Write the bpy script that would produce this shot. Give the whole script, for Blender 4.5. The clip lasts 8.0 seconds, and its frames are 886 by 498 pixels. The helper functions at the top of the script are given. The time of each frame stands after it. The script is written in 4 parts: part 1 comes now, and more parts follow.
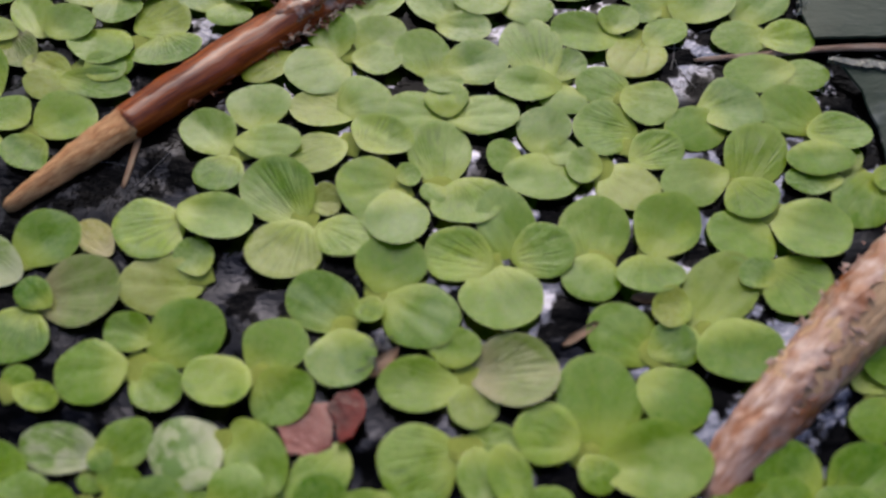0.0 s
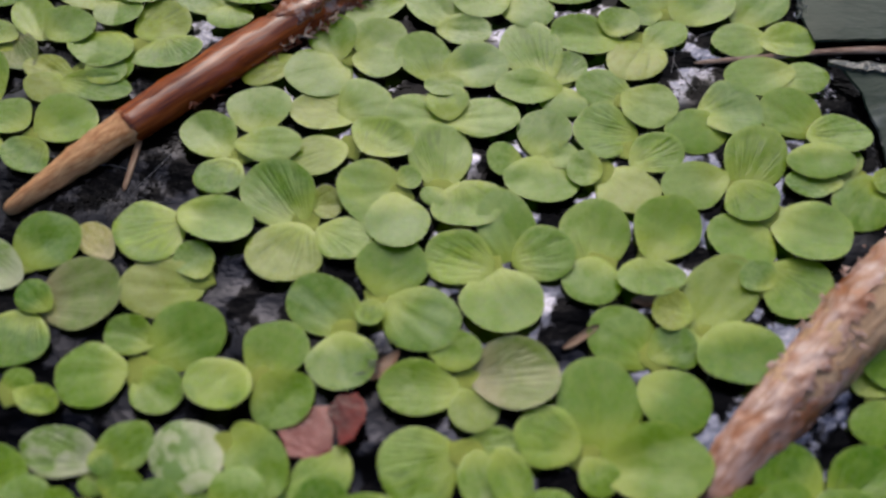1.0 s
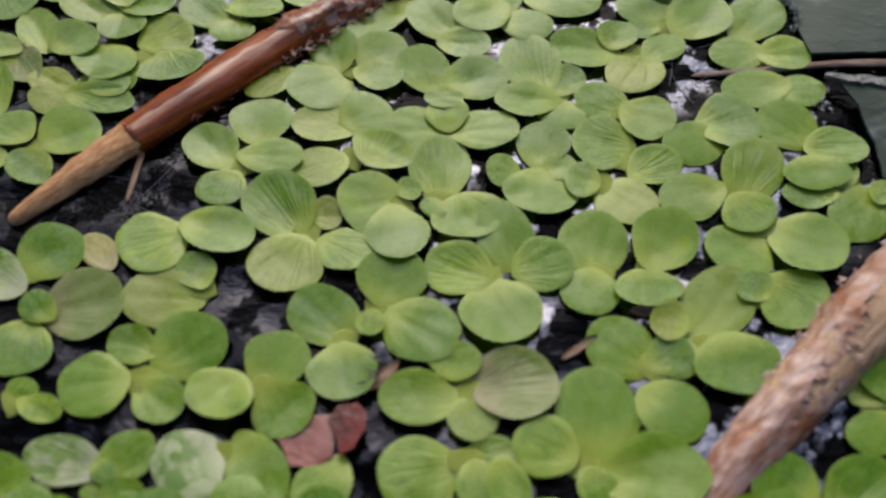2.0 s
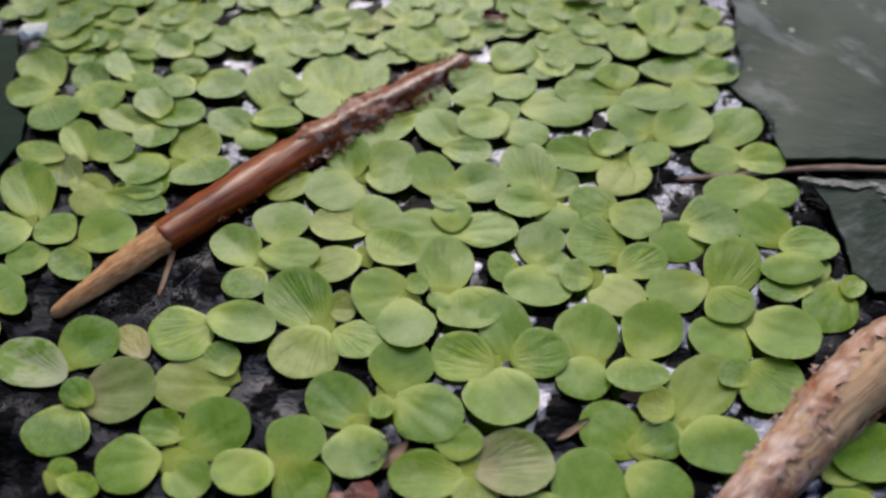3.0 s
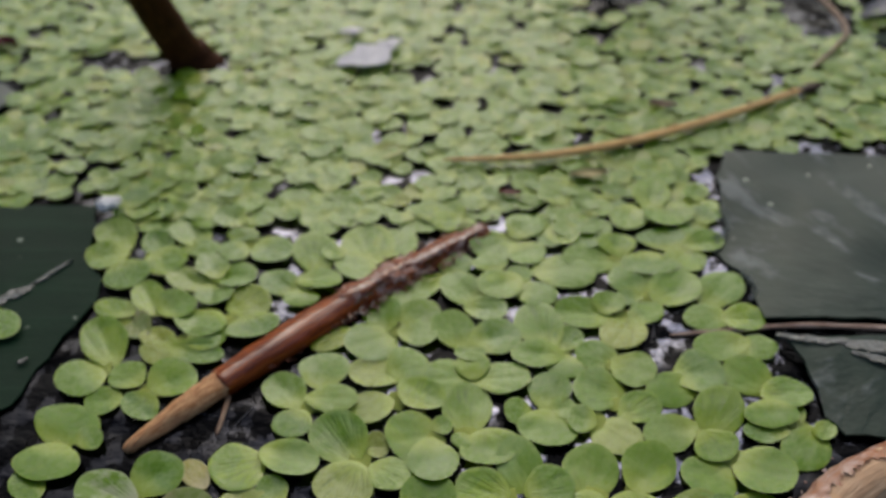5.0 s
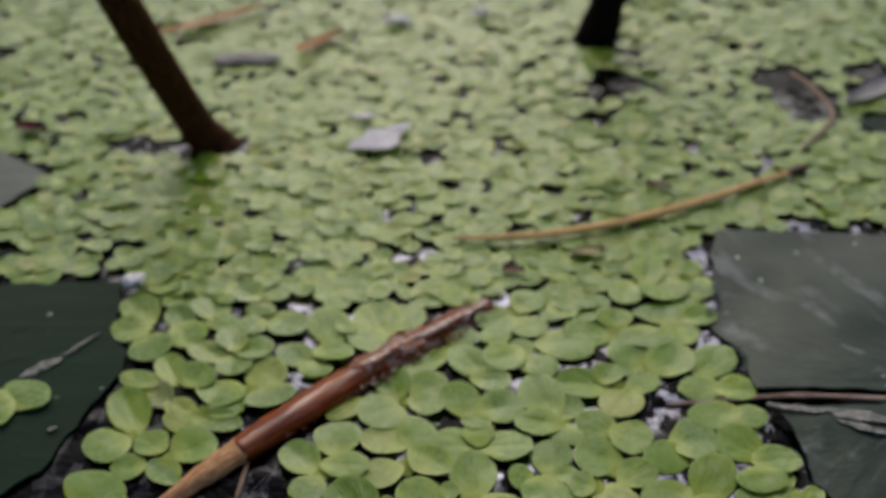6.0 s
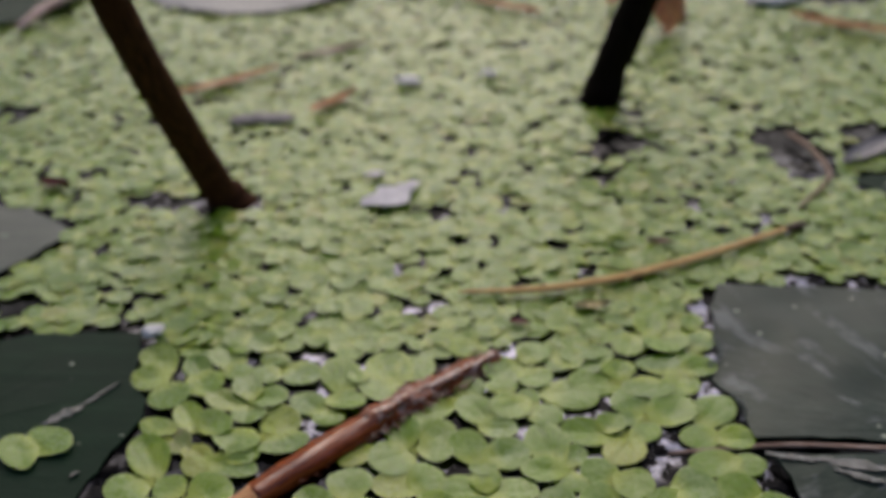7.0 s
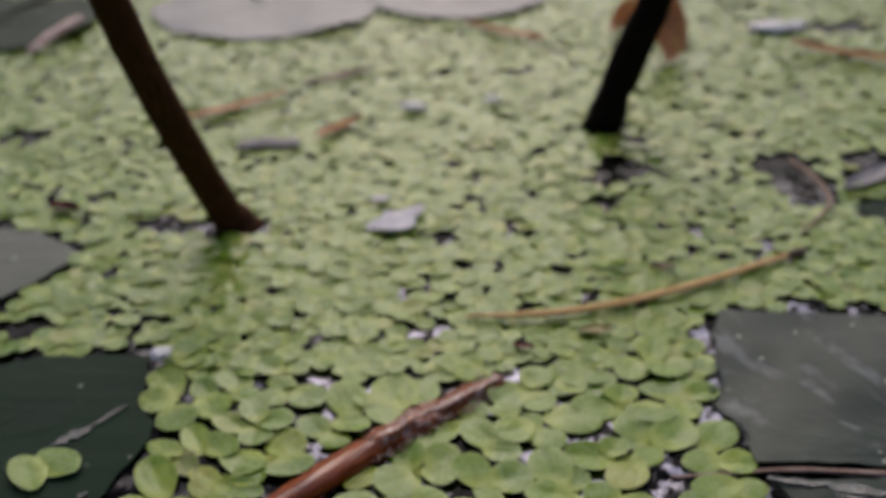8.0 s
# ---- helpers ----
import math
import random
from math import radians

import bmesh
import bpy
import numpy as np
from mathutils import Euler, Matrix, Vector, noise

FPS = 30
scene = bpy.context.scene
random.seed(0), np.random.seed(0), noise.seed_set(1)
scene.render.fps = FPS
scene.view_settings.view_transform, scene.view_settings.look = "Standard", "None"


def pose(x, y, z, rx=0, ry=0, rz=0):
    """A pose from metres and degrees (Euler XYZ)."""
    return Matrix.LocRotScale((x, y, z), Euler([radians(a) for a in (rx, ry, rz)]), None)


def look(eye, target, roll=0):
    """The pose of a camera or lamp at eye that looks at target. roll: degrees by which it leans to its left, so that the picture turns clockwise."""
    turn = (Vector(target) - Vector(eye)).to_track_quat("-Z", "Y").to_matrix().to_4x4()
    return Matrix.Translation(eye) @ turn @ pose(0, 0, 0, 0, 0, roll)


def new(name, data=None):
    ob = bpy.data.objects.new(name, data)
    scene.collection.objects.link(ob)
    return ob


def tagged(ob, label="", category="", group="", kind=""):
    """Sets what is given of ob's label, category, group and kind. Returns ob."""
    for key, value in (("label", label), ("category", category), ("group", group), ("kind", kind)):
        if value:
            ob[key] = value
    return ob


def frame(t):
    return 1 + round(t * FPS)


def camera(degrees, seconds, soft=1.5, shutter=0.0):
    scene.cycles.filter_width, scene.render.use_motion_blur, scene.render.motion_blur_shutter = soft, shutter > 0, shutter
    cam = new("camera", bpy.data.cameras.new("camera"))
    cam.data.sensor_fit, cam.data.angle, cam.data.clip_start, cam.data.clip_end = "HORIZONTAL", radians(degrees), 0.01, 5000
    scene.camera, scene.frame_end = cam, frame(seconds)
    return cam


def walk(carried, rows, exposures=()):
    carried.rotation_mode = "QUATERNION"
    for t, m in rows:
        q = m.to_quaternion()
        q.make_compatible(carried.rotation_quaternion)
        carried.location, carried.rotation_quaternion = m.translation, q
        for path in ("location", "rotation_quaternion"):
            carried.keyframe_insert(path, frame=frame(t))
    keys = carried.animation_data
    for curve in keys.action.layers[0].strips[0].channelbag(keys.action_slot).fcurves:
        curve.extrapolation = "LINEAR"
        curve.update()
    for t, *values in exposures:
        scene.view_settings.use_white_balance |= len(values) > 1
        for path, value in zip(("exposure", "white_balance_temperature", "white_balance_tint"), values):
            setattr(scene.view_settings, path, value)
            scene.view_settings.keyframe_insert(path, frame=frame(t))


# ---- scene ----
# ---- camera ----
cam = camera(47.0, 8.0, soft=2.7)
cam.data.dof.use_dof = True
cam.data.dof.focus_distance = 0.15
cam.data.dof.aperture_fstop = 18.0
PATH = [  # seconds, place, tilt from straight down, turn, lean
    (0.0, -0.00033, 0.01268, 0.10472, 37.00, -1.04, 0.50),
    (0.5, -0.00035, 0.01284, 0.10486, 37.01, -1.04, 0.53),
    (1.0, -0.00043, 0.01285, 0.10490, 37.06, -1.07, 0.54),
    (1.2, -0.00039, 0.01267, 0.10512, 37.20, -1.05, 0.52),
    (2.3, -0.0001, 0.01134, 0.1068, 38.32, -0.86, 0.38),
    (2.5, 0.00021, 0.00988, 0.10863, 39.37, -0.74, 0.22),
    (3.0, 0.00011, 0.00425, 0.11566, 42.82, -0.20, -0.19),
    (3.5, 0.0, 0.0, 0.12, 45.33, 0.0, -0.31),
    (4.0, -0.0005, -0.00395, 0.12365, 47.30, 0.18, -0.33),
    (4.5, -0.00109, -0.00982, 0.12917, 50.11, 0.30, -0.41),
    (4.7, -0.00111, -0.01135, 0.13038, 50.68, 0.62, -0.46),
    (5.8, -0.00125, -0.02051, 0.13838, 54.64, 1.16, -0.83),
    (6.0, -0.00124, -0.02297, 0.13961, 55.70, 1.23, -0.87),
    (6.5, -0.00123, -0.0274, 0.14183, 57.65, 1.54, -0.95),
    (7.0, -0.00142, -0.0305, 0.14391, 58.84, 1.67, -0.93),
    (7.5, -0.00160, -0.0321, 0.14531, 59.70, 1.80, -0.84),
    (8.0, -0.00183, -0.03286, 0.14578, 60.14, 1.84, -0.76),
]
walk(cam, [(t, pose(x, y, z, tilt, 0, turn) @ pose(0, 0, 0, 0, 0, lean)) for t, x, y, z, tilt, turn, lean in PATH],
     exposures=[(0.0, -0.82, 6500, 11), (2.3, -0.80, 6500, 8), (4.7, -1.09, 6500, 6), (6.0, -1.29, 6600, 8), (8.0, -1.25, 6600, 16)])

# ---- light: a bright overcast day ----
world = bpy.data.worlds.new("overcast_sky")
scene.world = world
world.use_nodes = True
sky = world.node_tree.nodes.new("ShaderNodeTexSky")
sky.sky_type, sky.sun_disc = "NISHITA", False
sky.sun_elevation, sky.sun_rotation = radians(40), radians(-2)
sky.air_density, sky.dust_density, sky.ozone_density = 1.0, 6.0, 3.0
world.node_tree.nodes["Background"].inputs["Strength"].default_value = 0.20
world.node_tree.links.new(sky.outputs["Color"], world.node_tree.nodes["Background"].inputs["Color"])
sun = new("sun", bpy.data.lights.new("sun", "SUN"))
sun.data.energy, sun.data.angle, sun.data.color = 1.6, radians(70), (1.0, 0.98, 0.95)
sun.matrix_world = look((-0.08, 2.38, 1.93), (0, 0.1, 0))


# ---- materials ----
class Shader:
    """A node material with short calls."""

    def __init__(self, name):
        self.material = bpy.data.materials.new(name)
        self.material.use_nodes = True
        self.tree = self.material.node_tree
        self.skin = self.tree.nodes["Principled BSDF"]

    def node(self, kind, **inputs):
        n = self.tree.nodes.new("ShaderNode" + kind)
        for key, value in inputs.items():
            self.plug(n, key.replace("_", " "), value)
        return n

    def plug(self, n, key, value):
        socket = n.inputs[int(key[1:])] if key[0] == "i" and key[1:].isdigit() else n.inputs[key]
        if isinstance(value, bpy.types.NodeSocket):
            self.tree.links.new(value, socket)
        else:
            socket.default_value = value

    def math(self, operation, a, b=0.0, c=0.0):
        n = self.tree.nodes.new("ShaderNodeMath")
        n.operation = operation
        for key, value in (("i0", a), ("i1", b), ("i2", c)):
            self.plug(n, key, value)
        return n.outputs[0]

    def mix(self, factor, a, b):
        n = self.tree.nodes.new("ShaderNodeMix")
        n.data_type = "RGBA"
        for key, value in (("i0", factor), ("i6", a), ("i7", b)):
            self.plug(n, key, value if isinstance(value, (bpy.types.NodeSocket, float)) else (*value, 1.0))
        return n.outputs[2]

    def ramp(self, value, low, high):
        """0 below low, 1 above high, smooth between."""
        n = self.tree.nodes.new("ShaderNodeMapRange")
        n.interpolation_type = "SMOOTHSTEP"
        for key, v in (("Value", value), ("From Min", low), ("From Max", high)):
            self.plug(n, key, v)
        return n.outputs[0]

    def noise(self, place, scale, detail=2.0, rough=0.5):
        n = self.node("TexNoise", Scale=scale, Detail=detail, Roughness=rough)
        self.plug(n, "Vector", place)
        return n.outputs["Fac"]

    def where(self):
        return self.node("TexCoord").outputs["Object"]

    def stretched(self, place, x, y, z):
        n = self.tree.nodes.new("ShaderNodeVectorMath")
        n.operation = "MULTIPLY"
        self.plug(n, "i0", place)
        self.plug(n, "i1", (x, y, z))
        return n.outputs[0]

    def bump(self, height, strength, distance):
        n = self.node("Bump", Strength=strength, Distance=distance, Height=height)
        self.plug(self.skin, "Normal", n.outputs[0])
        return n

    def finish(self, colour, rough, **more):
        self.plug(self.skin, "Base Color", colour if isinstance(colour, bpy.types.NodeSocket) else (*colour, 1.0))
        self.plug(self.skin, "Roughness", rough)
        for key, value in more.items():
            self.plug(self.skin, key.replace("_", " "), value)
        return self.material


def leaf_material(name, single, dark, mid, light, pale, mottled=0.18):
    """A floating leaf: saturated blade with a waxy wet skin and sky sheen put into its colour, pale foot and rim, dark
    pleats that fan out from the foot.
    """
    s = Shader(name)
    luck = s.node("ObjectInfo").outputs["Random"] if single else s.node("NewGeometry").outputs["Random Per Island"]
    uv = s.node("TexCoord").outputs["UV"]
    part_uv = s.node("SeparateXYZ", Vector=uv)
    u, v = part_uv.outputs[0], part_uv.outputs[1]
    shift = s.node("CombineXYZ", X=u, Y=v, Z=s.math("MULTIPLY", luck, 90.0)).outputs[0]
    tone = s.mix(s.ramp(luck, 0.0, 0.6), dark, mid)
    tone = s.mix(s.ramp(s.math("FRACT", s.math("MULTIPLY", luck, 7.31)), 0.4, 1.0), tone, light)
    # pale sky sheen painted over part of the blade; deeper green where it ends
    off_sheen = s.ramp(s.noise(shift, 1.0, 1.0, 0.4), 0.44, 0.54)
    plain = s.ramp(s.math("FRACT", s.math("MULTIPLY", luck, 13.7)), 0.75, 0.3)
    sky_sheen = s.math("MULTIPLY", s.math("SUBTRACT", 1.0, off_sheen), plain)
    tone = s.mix(s.math("MULTIPLY", off_sheen, 0.7), tone, tuple(0.8 * c * k for c, k in zip(mid, (0.9, 1.0, 0.4))))
    tone = s.mix(s.math("MULTIPLY", sky_sheen, 0.5), tone, (1.45 * mid[0], 1.18 * mid[1], 0.10))
    tired = s.ramp(s.math("FRACT", s.math("MULTIPLY", luck, 53.9)), 0.90, 0.97)
    tone = s.mix(s.math("MULTIPLY", tired, 0.5), tone, (0.36, 0.34, 0.05))
    foot = s.ramp(u, 0.0, -0.85)
    tone = s.mix(s.math("MULTIPLY", foot, 0.9), tone, pale)
    mottle = s.noise(shift, 5.0 - 4.0 * mottled, 4.0 - 2.0 * mottled, 0.55)
    tone = s.mix(s.math("MULTIPLY", s.ramp(mottle, 0.42, 0.66), mottled), tone, pale)
    fine = s.noise(shift, 17.0, 3.0, 0.6)
    tone = s.mix(s.math("MULTIPLY", s.ramp(fine, 0.5, 0.7), 0.16), tone, pale)
    reach = s.math("ADD", s.math("MULTIPLY", u, u), s.math("MULTIPLY", v, v))
    tone = s.mix(s.math("MULTIPLY", s.ramp(reach, 0.88, 0.98), 0.32), tone, pale)
    fan = s.math("ARCTAN2", v, s.math("ADD", u, 1.35))
    pleat_at = s.node("CombineXYZ", X=s.math("MULTIPLY", fan, 5.2), Y=s.math("MULTIPLY", u, 0.3), Z=s.math("MULTIPLY", luck, 40.0)).outputs[0]
    pleat = s.noise(pleat_at, 2.9, 2.0, 0.5)
    keen = s.ramp(s.math("FRACT", s.math("MULTIPLY", luck, 29.3)), 0.35, 1.0)
    inner = s.math("MULTIPLY", s.ramp(reach, 0.85, 0.35), keen)
    groove = s.math("MULTIPLY", s.ramp(pleat, 0.55, 0.64), inner)
    tone = s.mix(s.math("MULTIPLY", groove, 0.45), tone, tuple(0.5 * c for c in dark))
    speck = s.noise(shift, 24.0, 2.0)
    tone = s.mix(s.math("MULTIPLY", s.ramp(speck, 0.71, 0.76), 0.5), tone, pale)
    crease = s.math("MULTIPLY", pleat, s.math("MULTIPLY_ADD", inner, -0.8, -0.15))
    height = s.math("ADD", crease, s.math("MULTIPLY", fine, 0.10))
    s.bump(height, 0.4, 0.0005)
    rough = s.math("ADD", 0.16, s.math("MULTIPLY", mottle, 0.24))
    return s.finish(tone, rough, Specular_IOR_Level=0.36, Subsurface_Weight=0.15, Subsurface_Radius=(0.6, 1.0, 0.15), Subsurface_Scale=0.0012)


def bark_material(name, colours, rough, gloss, along=(1, 14, 1), size=3.0, relief=0.0006, film=0.0, shine=0.5, shine_band=None, flake=0.55):
    """Wet or dry wood with long fibres: three tones, streaked along the stick."""
    s = Shader(name)
    uv = s.node("TexCoord").outputs["UV"]
    fibre = s.noise(s.stretched(uv, *along), size, 5.0, 0.65)
    patch = s.noise(s.stretched(uv, 1.0, 1.4, 1.0), size * flake, 3.0, 0.6)
    tone = s.mix(s.ramp(fibre, 0.35, 0.65), colours[0], colours[1])
    tone = s.mix(s.ramp(patch, 0.48, 0.62), tone, colours[2])
    s.bump(s.math("ADD", fibre, s.math("MULTIPLY", patch, 0.6)), 0.7, relief)
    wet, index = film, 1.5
    if shine_band:  # wet bark's highlight put in as a glossier band: middle and half-width, in turns
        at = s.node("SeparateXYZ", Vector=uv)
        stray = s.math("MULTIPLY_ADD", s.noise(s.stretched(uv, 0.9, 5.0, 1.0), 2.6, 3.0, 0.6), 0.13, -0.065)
        off = s.math("ABSOLUTE", s.math("ADD", s.math("ADD", at.outputs[1], -shine_band[0]), stray))
        wet = s.math("MULTIPLY_ADD", s.ramp(off, shine_band[1] * 1.2, shine_band[1] * 0.7), film, 0.06)
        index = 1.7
    return s.finish(tone, s.math("ADD", rough, s.math("MULTIPLY", patch, gloss)), Coat_Weight=wet, Coat_Roughness=0.08, Coat_IOR=index, Specular_IOR_Level=shine)


def pad_material(name, dark, light, rough=0.3, shine=0.5, middle=None):
    """The leathery upper side of a water-lily leaf, waxy, with pale streaks and spots."""
    s = Shader(name)
    place = s.where()
    cloud = s.noise(place, 38.0, 4.0, 0.6)
    grain = s.noise(place, 900.0, 2.0)
    streak = s.noise(s.stretched(place, 25.0, 190.0, 25.0), 1.0, 4.0, 0.6)
    tone = s.mix(s.ramp(cloud, 0.35, 0.7), dark, light)
    tone = s.mix(s.math("MULTIPLY", s.ramp(streak, 0.5, 0.75), 0.35), tone, tuple(1.6 * c for c in light))
    spot = s.node("TexVoronoi", Scale=150.0, Vector=place).outputs["Distance"]
    tone = s.mix(s.math("MULTIPLY", s.ramp(spot, 0.11, 0.06), s.ramp(s.noise(place, 60.0, 1.0), 0.46, 0.54)), tone, (0.42, 0.46, 0.36))
    height = s.math("ADD", s.math("MULTIPLY", streak, 0.7), s.math("MULTIPLY", grain, 0.25))
    if middle:  # veins that fan out from the stalk
        at = s.node("SeparateXYZ", Vector=place)
        fan = s.math("ARCTAN2", s.math("ADD", at.outputs[1], -middle[1]), s.math("ADD", at.outputs[0], -middle[0]))
        vein = s.noise(s.node("CombineXYZ", X=s.math("MULTIPLY", fan, 6.0), Y=s.math("MULTIPLY", at.outputs[0], 75.0)).outputs[0], 1.0, 4.0, 0.6)
        pale_streak = s.math("MULTIPLY", s.ramp(vein, 0.50, 0.66), s.ramp(s.noise(place, 85.0, 3.0, 0.6), 0.42, 0.62))
        tone = s.mix(s.math("MULTIPLY", pale_streak, 0.8), tone, (0.18, 0.20, 0.20))
        height = s.math("ADD", s.math("MULTIPLY", height, 0.6), s.math("MULTIPLY", vein, 1.9))
    s.bump(height, 0.5, 0.0006)
    return s.finish(tone, s.math("ADD", rough, s.math("MULTIPLY", cloud, 0.25)), Specular_IOR_Level=shine)


def plain_material(name, first, second, rough, scale, relief=0.0003, soft=0.0, gloss=1.5):
    s = Shader(name)
    place = s.where()
    a, b = s.noise(place, scale, 4.0, 0.6), s.noise(place, scale * 6, 2.0)
    s.bump(s.math("ADD", a, s.math("MULTIPLY", b, 0.4)), 0.6, relief)
    return s.finish(s.mix(s.ramp(a, 0.35, 0.65), first, second), s.math("ADD", rough, s.math("MULTIPLY", b, 0.15)), IOR=gloss,
                    Subsurface_Weight=soft, Subsurface_Radius=(1.0, 0.9, 0.8), Subsurface_Scale=0.002)


def water_material():
    """Black pond water under a thin, torn skin of glossy surface film, tinted and placed to draw the glints of sky."""
    s = Shader("pond_water")
    place = s.where()
    swell = s.noise(s.stretched(place, 1.0, 1.5, 1.0), 70.0, 1.0, 0.4)
    crinkle = s.noise(s.stretched(place, 1.0, 1.3, 1.0), 260.0, 3.0, 0.6)
    web = s.noise(s.stretched(place, 1.0, 0.7, 1.0), 210.0, 3.0, 0.55)
    patchy = s.ramp(s.noise(place, 42.0, 2.0, 0.5), 0.34, 0.50)
    at = s.node("SeparateXYZ", Vector=place)
    # more film towards one side, where the sky's glints are put in
    glint_side = s.ramp(s.math("ADD", s.math("MULTIPLY", at.outputs[0], 12.0), s.math("MULTIPLY", at.outputs[1], 9.0)), 0.35, 1.0)
    glint_side = s.math("MULTIPLY", glint_side, s.ramp(at.outputs[0], 0.40, 0.22))
    film = s.math("MULTIPLY", s.math("MULTIPLY_ADD", glint_side, 0.78, 0.22), s.math("MULTIPLY", s.ramp(web, 0.485, 0.545), patchy))
    film = s.math("MULTIPLY", film, s.math("MULTIPLY_ADD", s.ramp(at.outputs[1], 0.29, 0.18), 0.8, 0.2))
    silt = s.ramp(s.noise(place, 75.0, 5.0, 0.65), 0.68, 0.80)
    tone = s.mix(s.math("MULTIPLY", silt, 0.4), (0.0012, 0.0012, 0.0012), (0.008, 0.006, 0.004))
    s.bump(s.math("ADD", s.math("MULTIPLY", swell, 0.5), s.math("MULTIPLY", crinkle, 0.10)), 1.0, 0.0045)
    return s.finish(tone, s.math("MULTIPLY_ADD", film, 0.06, 0.03), IOR=s.math("MULTIPLY_ADD", film, 1.2, 1.33),
                    Specular_IOR_Level=s.math("MULTIPLY_ADD", film, 0.44, 0.06), Specular_Tint=(0.74, 0.76, 1.0, 1.0))


GREENS = ((0.074, 0.192, 0.002), (0.156, 0.290, 0.003), (0.232, 0.360, 0.008), (0.345, 0.44, 0.055))
LEAF = leaf_material("floating_leaf", True, *GREENS)
MAT_LEAF = leaf_material("leaf_carpet", False, *GREENS)
YELLOW_LEAF = leaf_material("yellowed_leaf", True, (0.30, 0.33, 0.06), (0.42, 0.38, 0.10), (0.50, 0.42, 0.14), (0.52, 0.46, 0.22))
BROWN_LEAF = leaf_material("browned_leaf", True, (0.12, 0.20, 0.018), (0.16, 0.24, 0.026), (0.20, 0.25, 0.04), (0.30, 0.27, 0.12))
MOTTLED_LEAF = leaf_material("mottled_leaf", True, *GREENS[:3], (0.52, 0.55, 0.32), 0.75)
CROWN = plain_material("leaf_foot", (0.46, 0.52, 0.09), (0.38, 0.46, 0.06), 0.4, 500.0)
WATER = water_material()
WET_BARK = bark_material("wet_red_bark", ((0.13, 0.018, 0.002), (0.44, 0.10, 0.012), (0.27, 0.048, 0.005)), 0.4, 0.2, (0.4, 5, 1), 3.0, 0.0003, 0.85, 0.15, shine_band=(0.18, 0.075))
SHRED = bark_material("shredded_bark", ((0.13, 0.020, 0.006), (0.44, 0.115, 0.030), (0.52, 0.34, 0.29)), 0.3, 0.15, (2.0, 6, 1), 4.6, 0.0011, 0.6, 0.2, shine_band=(0.18, 0.08), flake=1.2)
SHRED_EDGE = plain_material("torn_red_bark", (0.22, 0.05, 0.012), (0.10, 0.02, 0.006), 0.3, 600.0)
BARE_WOOD = bark_material("bare_wood", ((0.50, 0.21, 0.08), (0.82, 0.48, 0.24), (0.64, 0.32, 0.15)), 0.5, 0.2, (1.4, 5, 1), 5.0, 0.0007, 0.0, shine=0.2)
LOG_BARK = bark_material("flaking_log_bark", ((0.34, 0.13, 0.06), (0.56, 0.37, 0.32), (0.36, 0.11, 0.028)), 0.28, 0.25, (1.0, 4.5, 1), 4.2, 0.0005, 0.4, flake=0.4)
LOG_WOOD = bark_material("bare_log_wood", ((0.50, 0.29, 0.16), (0.70, 0.46, 0.28), (0.60, 0.36, 0.20)), 0.45, 0.2, (0.4, 8, 1), 4.2, 0.0006)
REED = bark_material("dry_reed", ((0.52, 0.24, 0.05), (0.86, 0.58, 0.20), (0.74, 0.44, 0.12)), 0.38, 0.2, (1, 5, 1), 5.0)
NOTCH_STALK = bark_material("red_brown_stalk", ((0.20, 0.10, 0.07), (0.42, 0.27, 0.20), (0.52, 0.38, 0.31)), 0.3, 0.2, (2.0, 5, 1), 4.0)
STALK = bark_material("brown_stalk", ((0.07, 0.035, 0.022), (0.22, 0.11, 0.07), (0.30, 0.18, 0.13)), 0.3, 0.2)
# darker copy of the stem colours: the shade of a backlit stem
BACKLIT_STEM = bark_material("backlit_lotus_stem", ((0.005, 0.003, 0.002), (0.016, 0.008, 0.005), (0.010, 0.005, 0.003)), 0.65, 0.2, shine=0.08)
STEM = bark_material("dark_lotus_stem", ((0.032, 0.011, 0.004), (0.120, 0.044, 0.017), (0.072, 0.024, 0.009)), 0.6, 0.2, shine=0.1)
PAD = pad_material("lily_pad_green", (0.034, 0.052, 0.034), (0.062, 0.080, 0.060), 0.22, 0.28)
PAD_WIDE = pad_material("lily_pad_veined", (0.012, 0.030, 0.019), (0.030, 0.052, 0.036), 0.22, 0.2, (0.102, 0.132))
# far pads: the sky they mirror is mixed into this pale base colour
PAD_SKY_SHEEN = pad_material("lily_pad_sky_sheen", (0.10, 0.107, 0.115), (0.16, 0.167, 0.18), 0.3, 0.5)
PAD_DARK = pad_material("lily_pad_dark", (0.006, 0.026, 0.012), (0.011, 0.036, 0.017), 0.45, 0.10)
PAD_RIM = plain_material("torn_rim", (0.44, 0.45, 0.40), (0.30, 0.32, 0.26), 0.5, 500.0)
WHITE_PETAL = plain_material("bright_petal", (0.86, 0.85, 0.84), (0.78, 0.76, 0.76), 0.45, 600.0)
RIB = plain_material("pad_rib", (0.060, 0.085, 0.058), (0.040, 0.065, 0.042), 0.25, 300.0)
PETAL = plain_material("white_petal", (0.80, 0.77, 0.80), (0.60, 0.57, 0.61), 0.4, 420.0, 0.0010)
RED_LEAF = plain_material("dead_red_leaf", (0.06, 0.005, 0.004), (0.24, 0.022, 0.014), 0.12, 130.0, 0.0007, 0.0, 1.35)
TAN_LEAF = plain_material("dead_tan_leaf", (0.34, 0.21, 0.13), (0.22, 0.11, 0.06), 0.45, 250.0)
FIBRE = plain_material("pale_fibre", (0.50, 0.38, 0.30), (0.30, 0.18, 0.11), 0.5, 900.0)
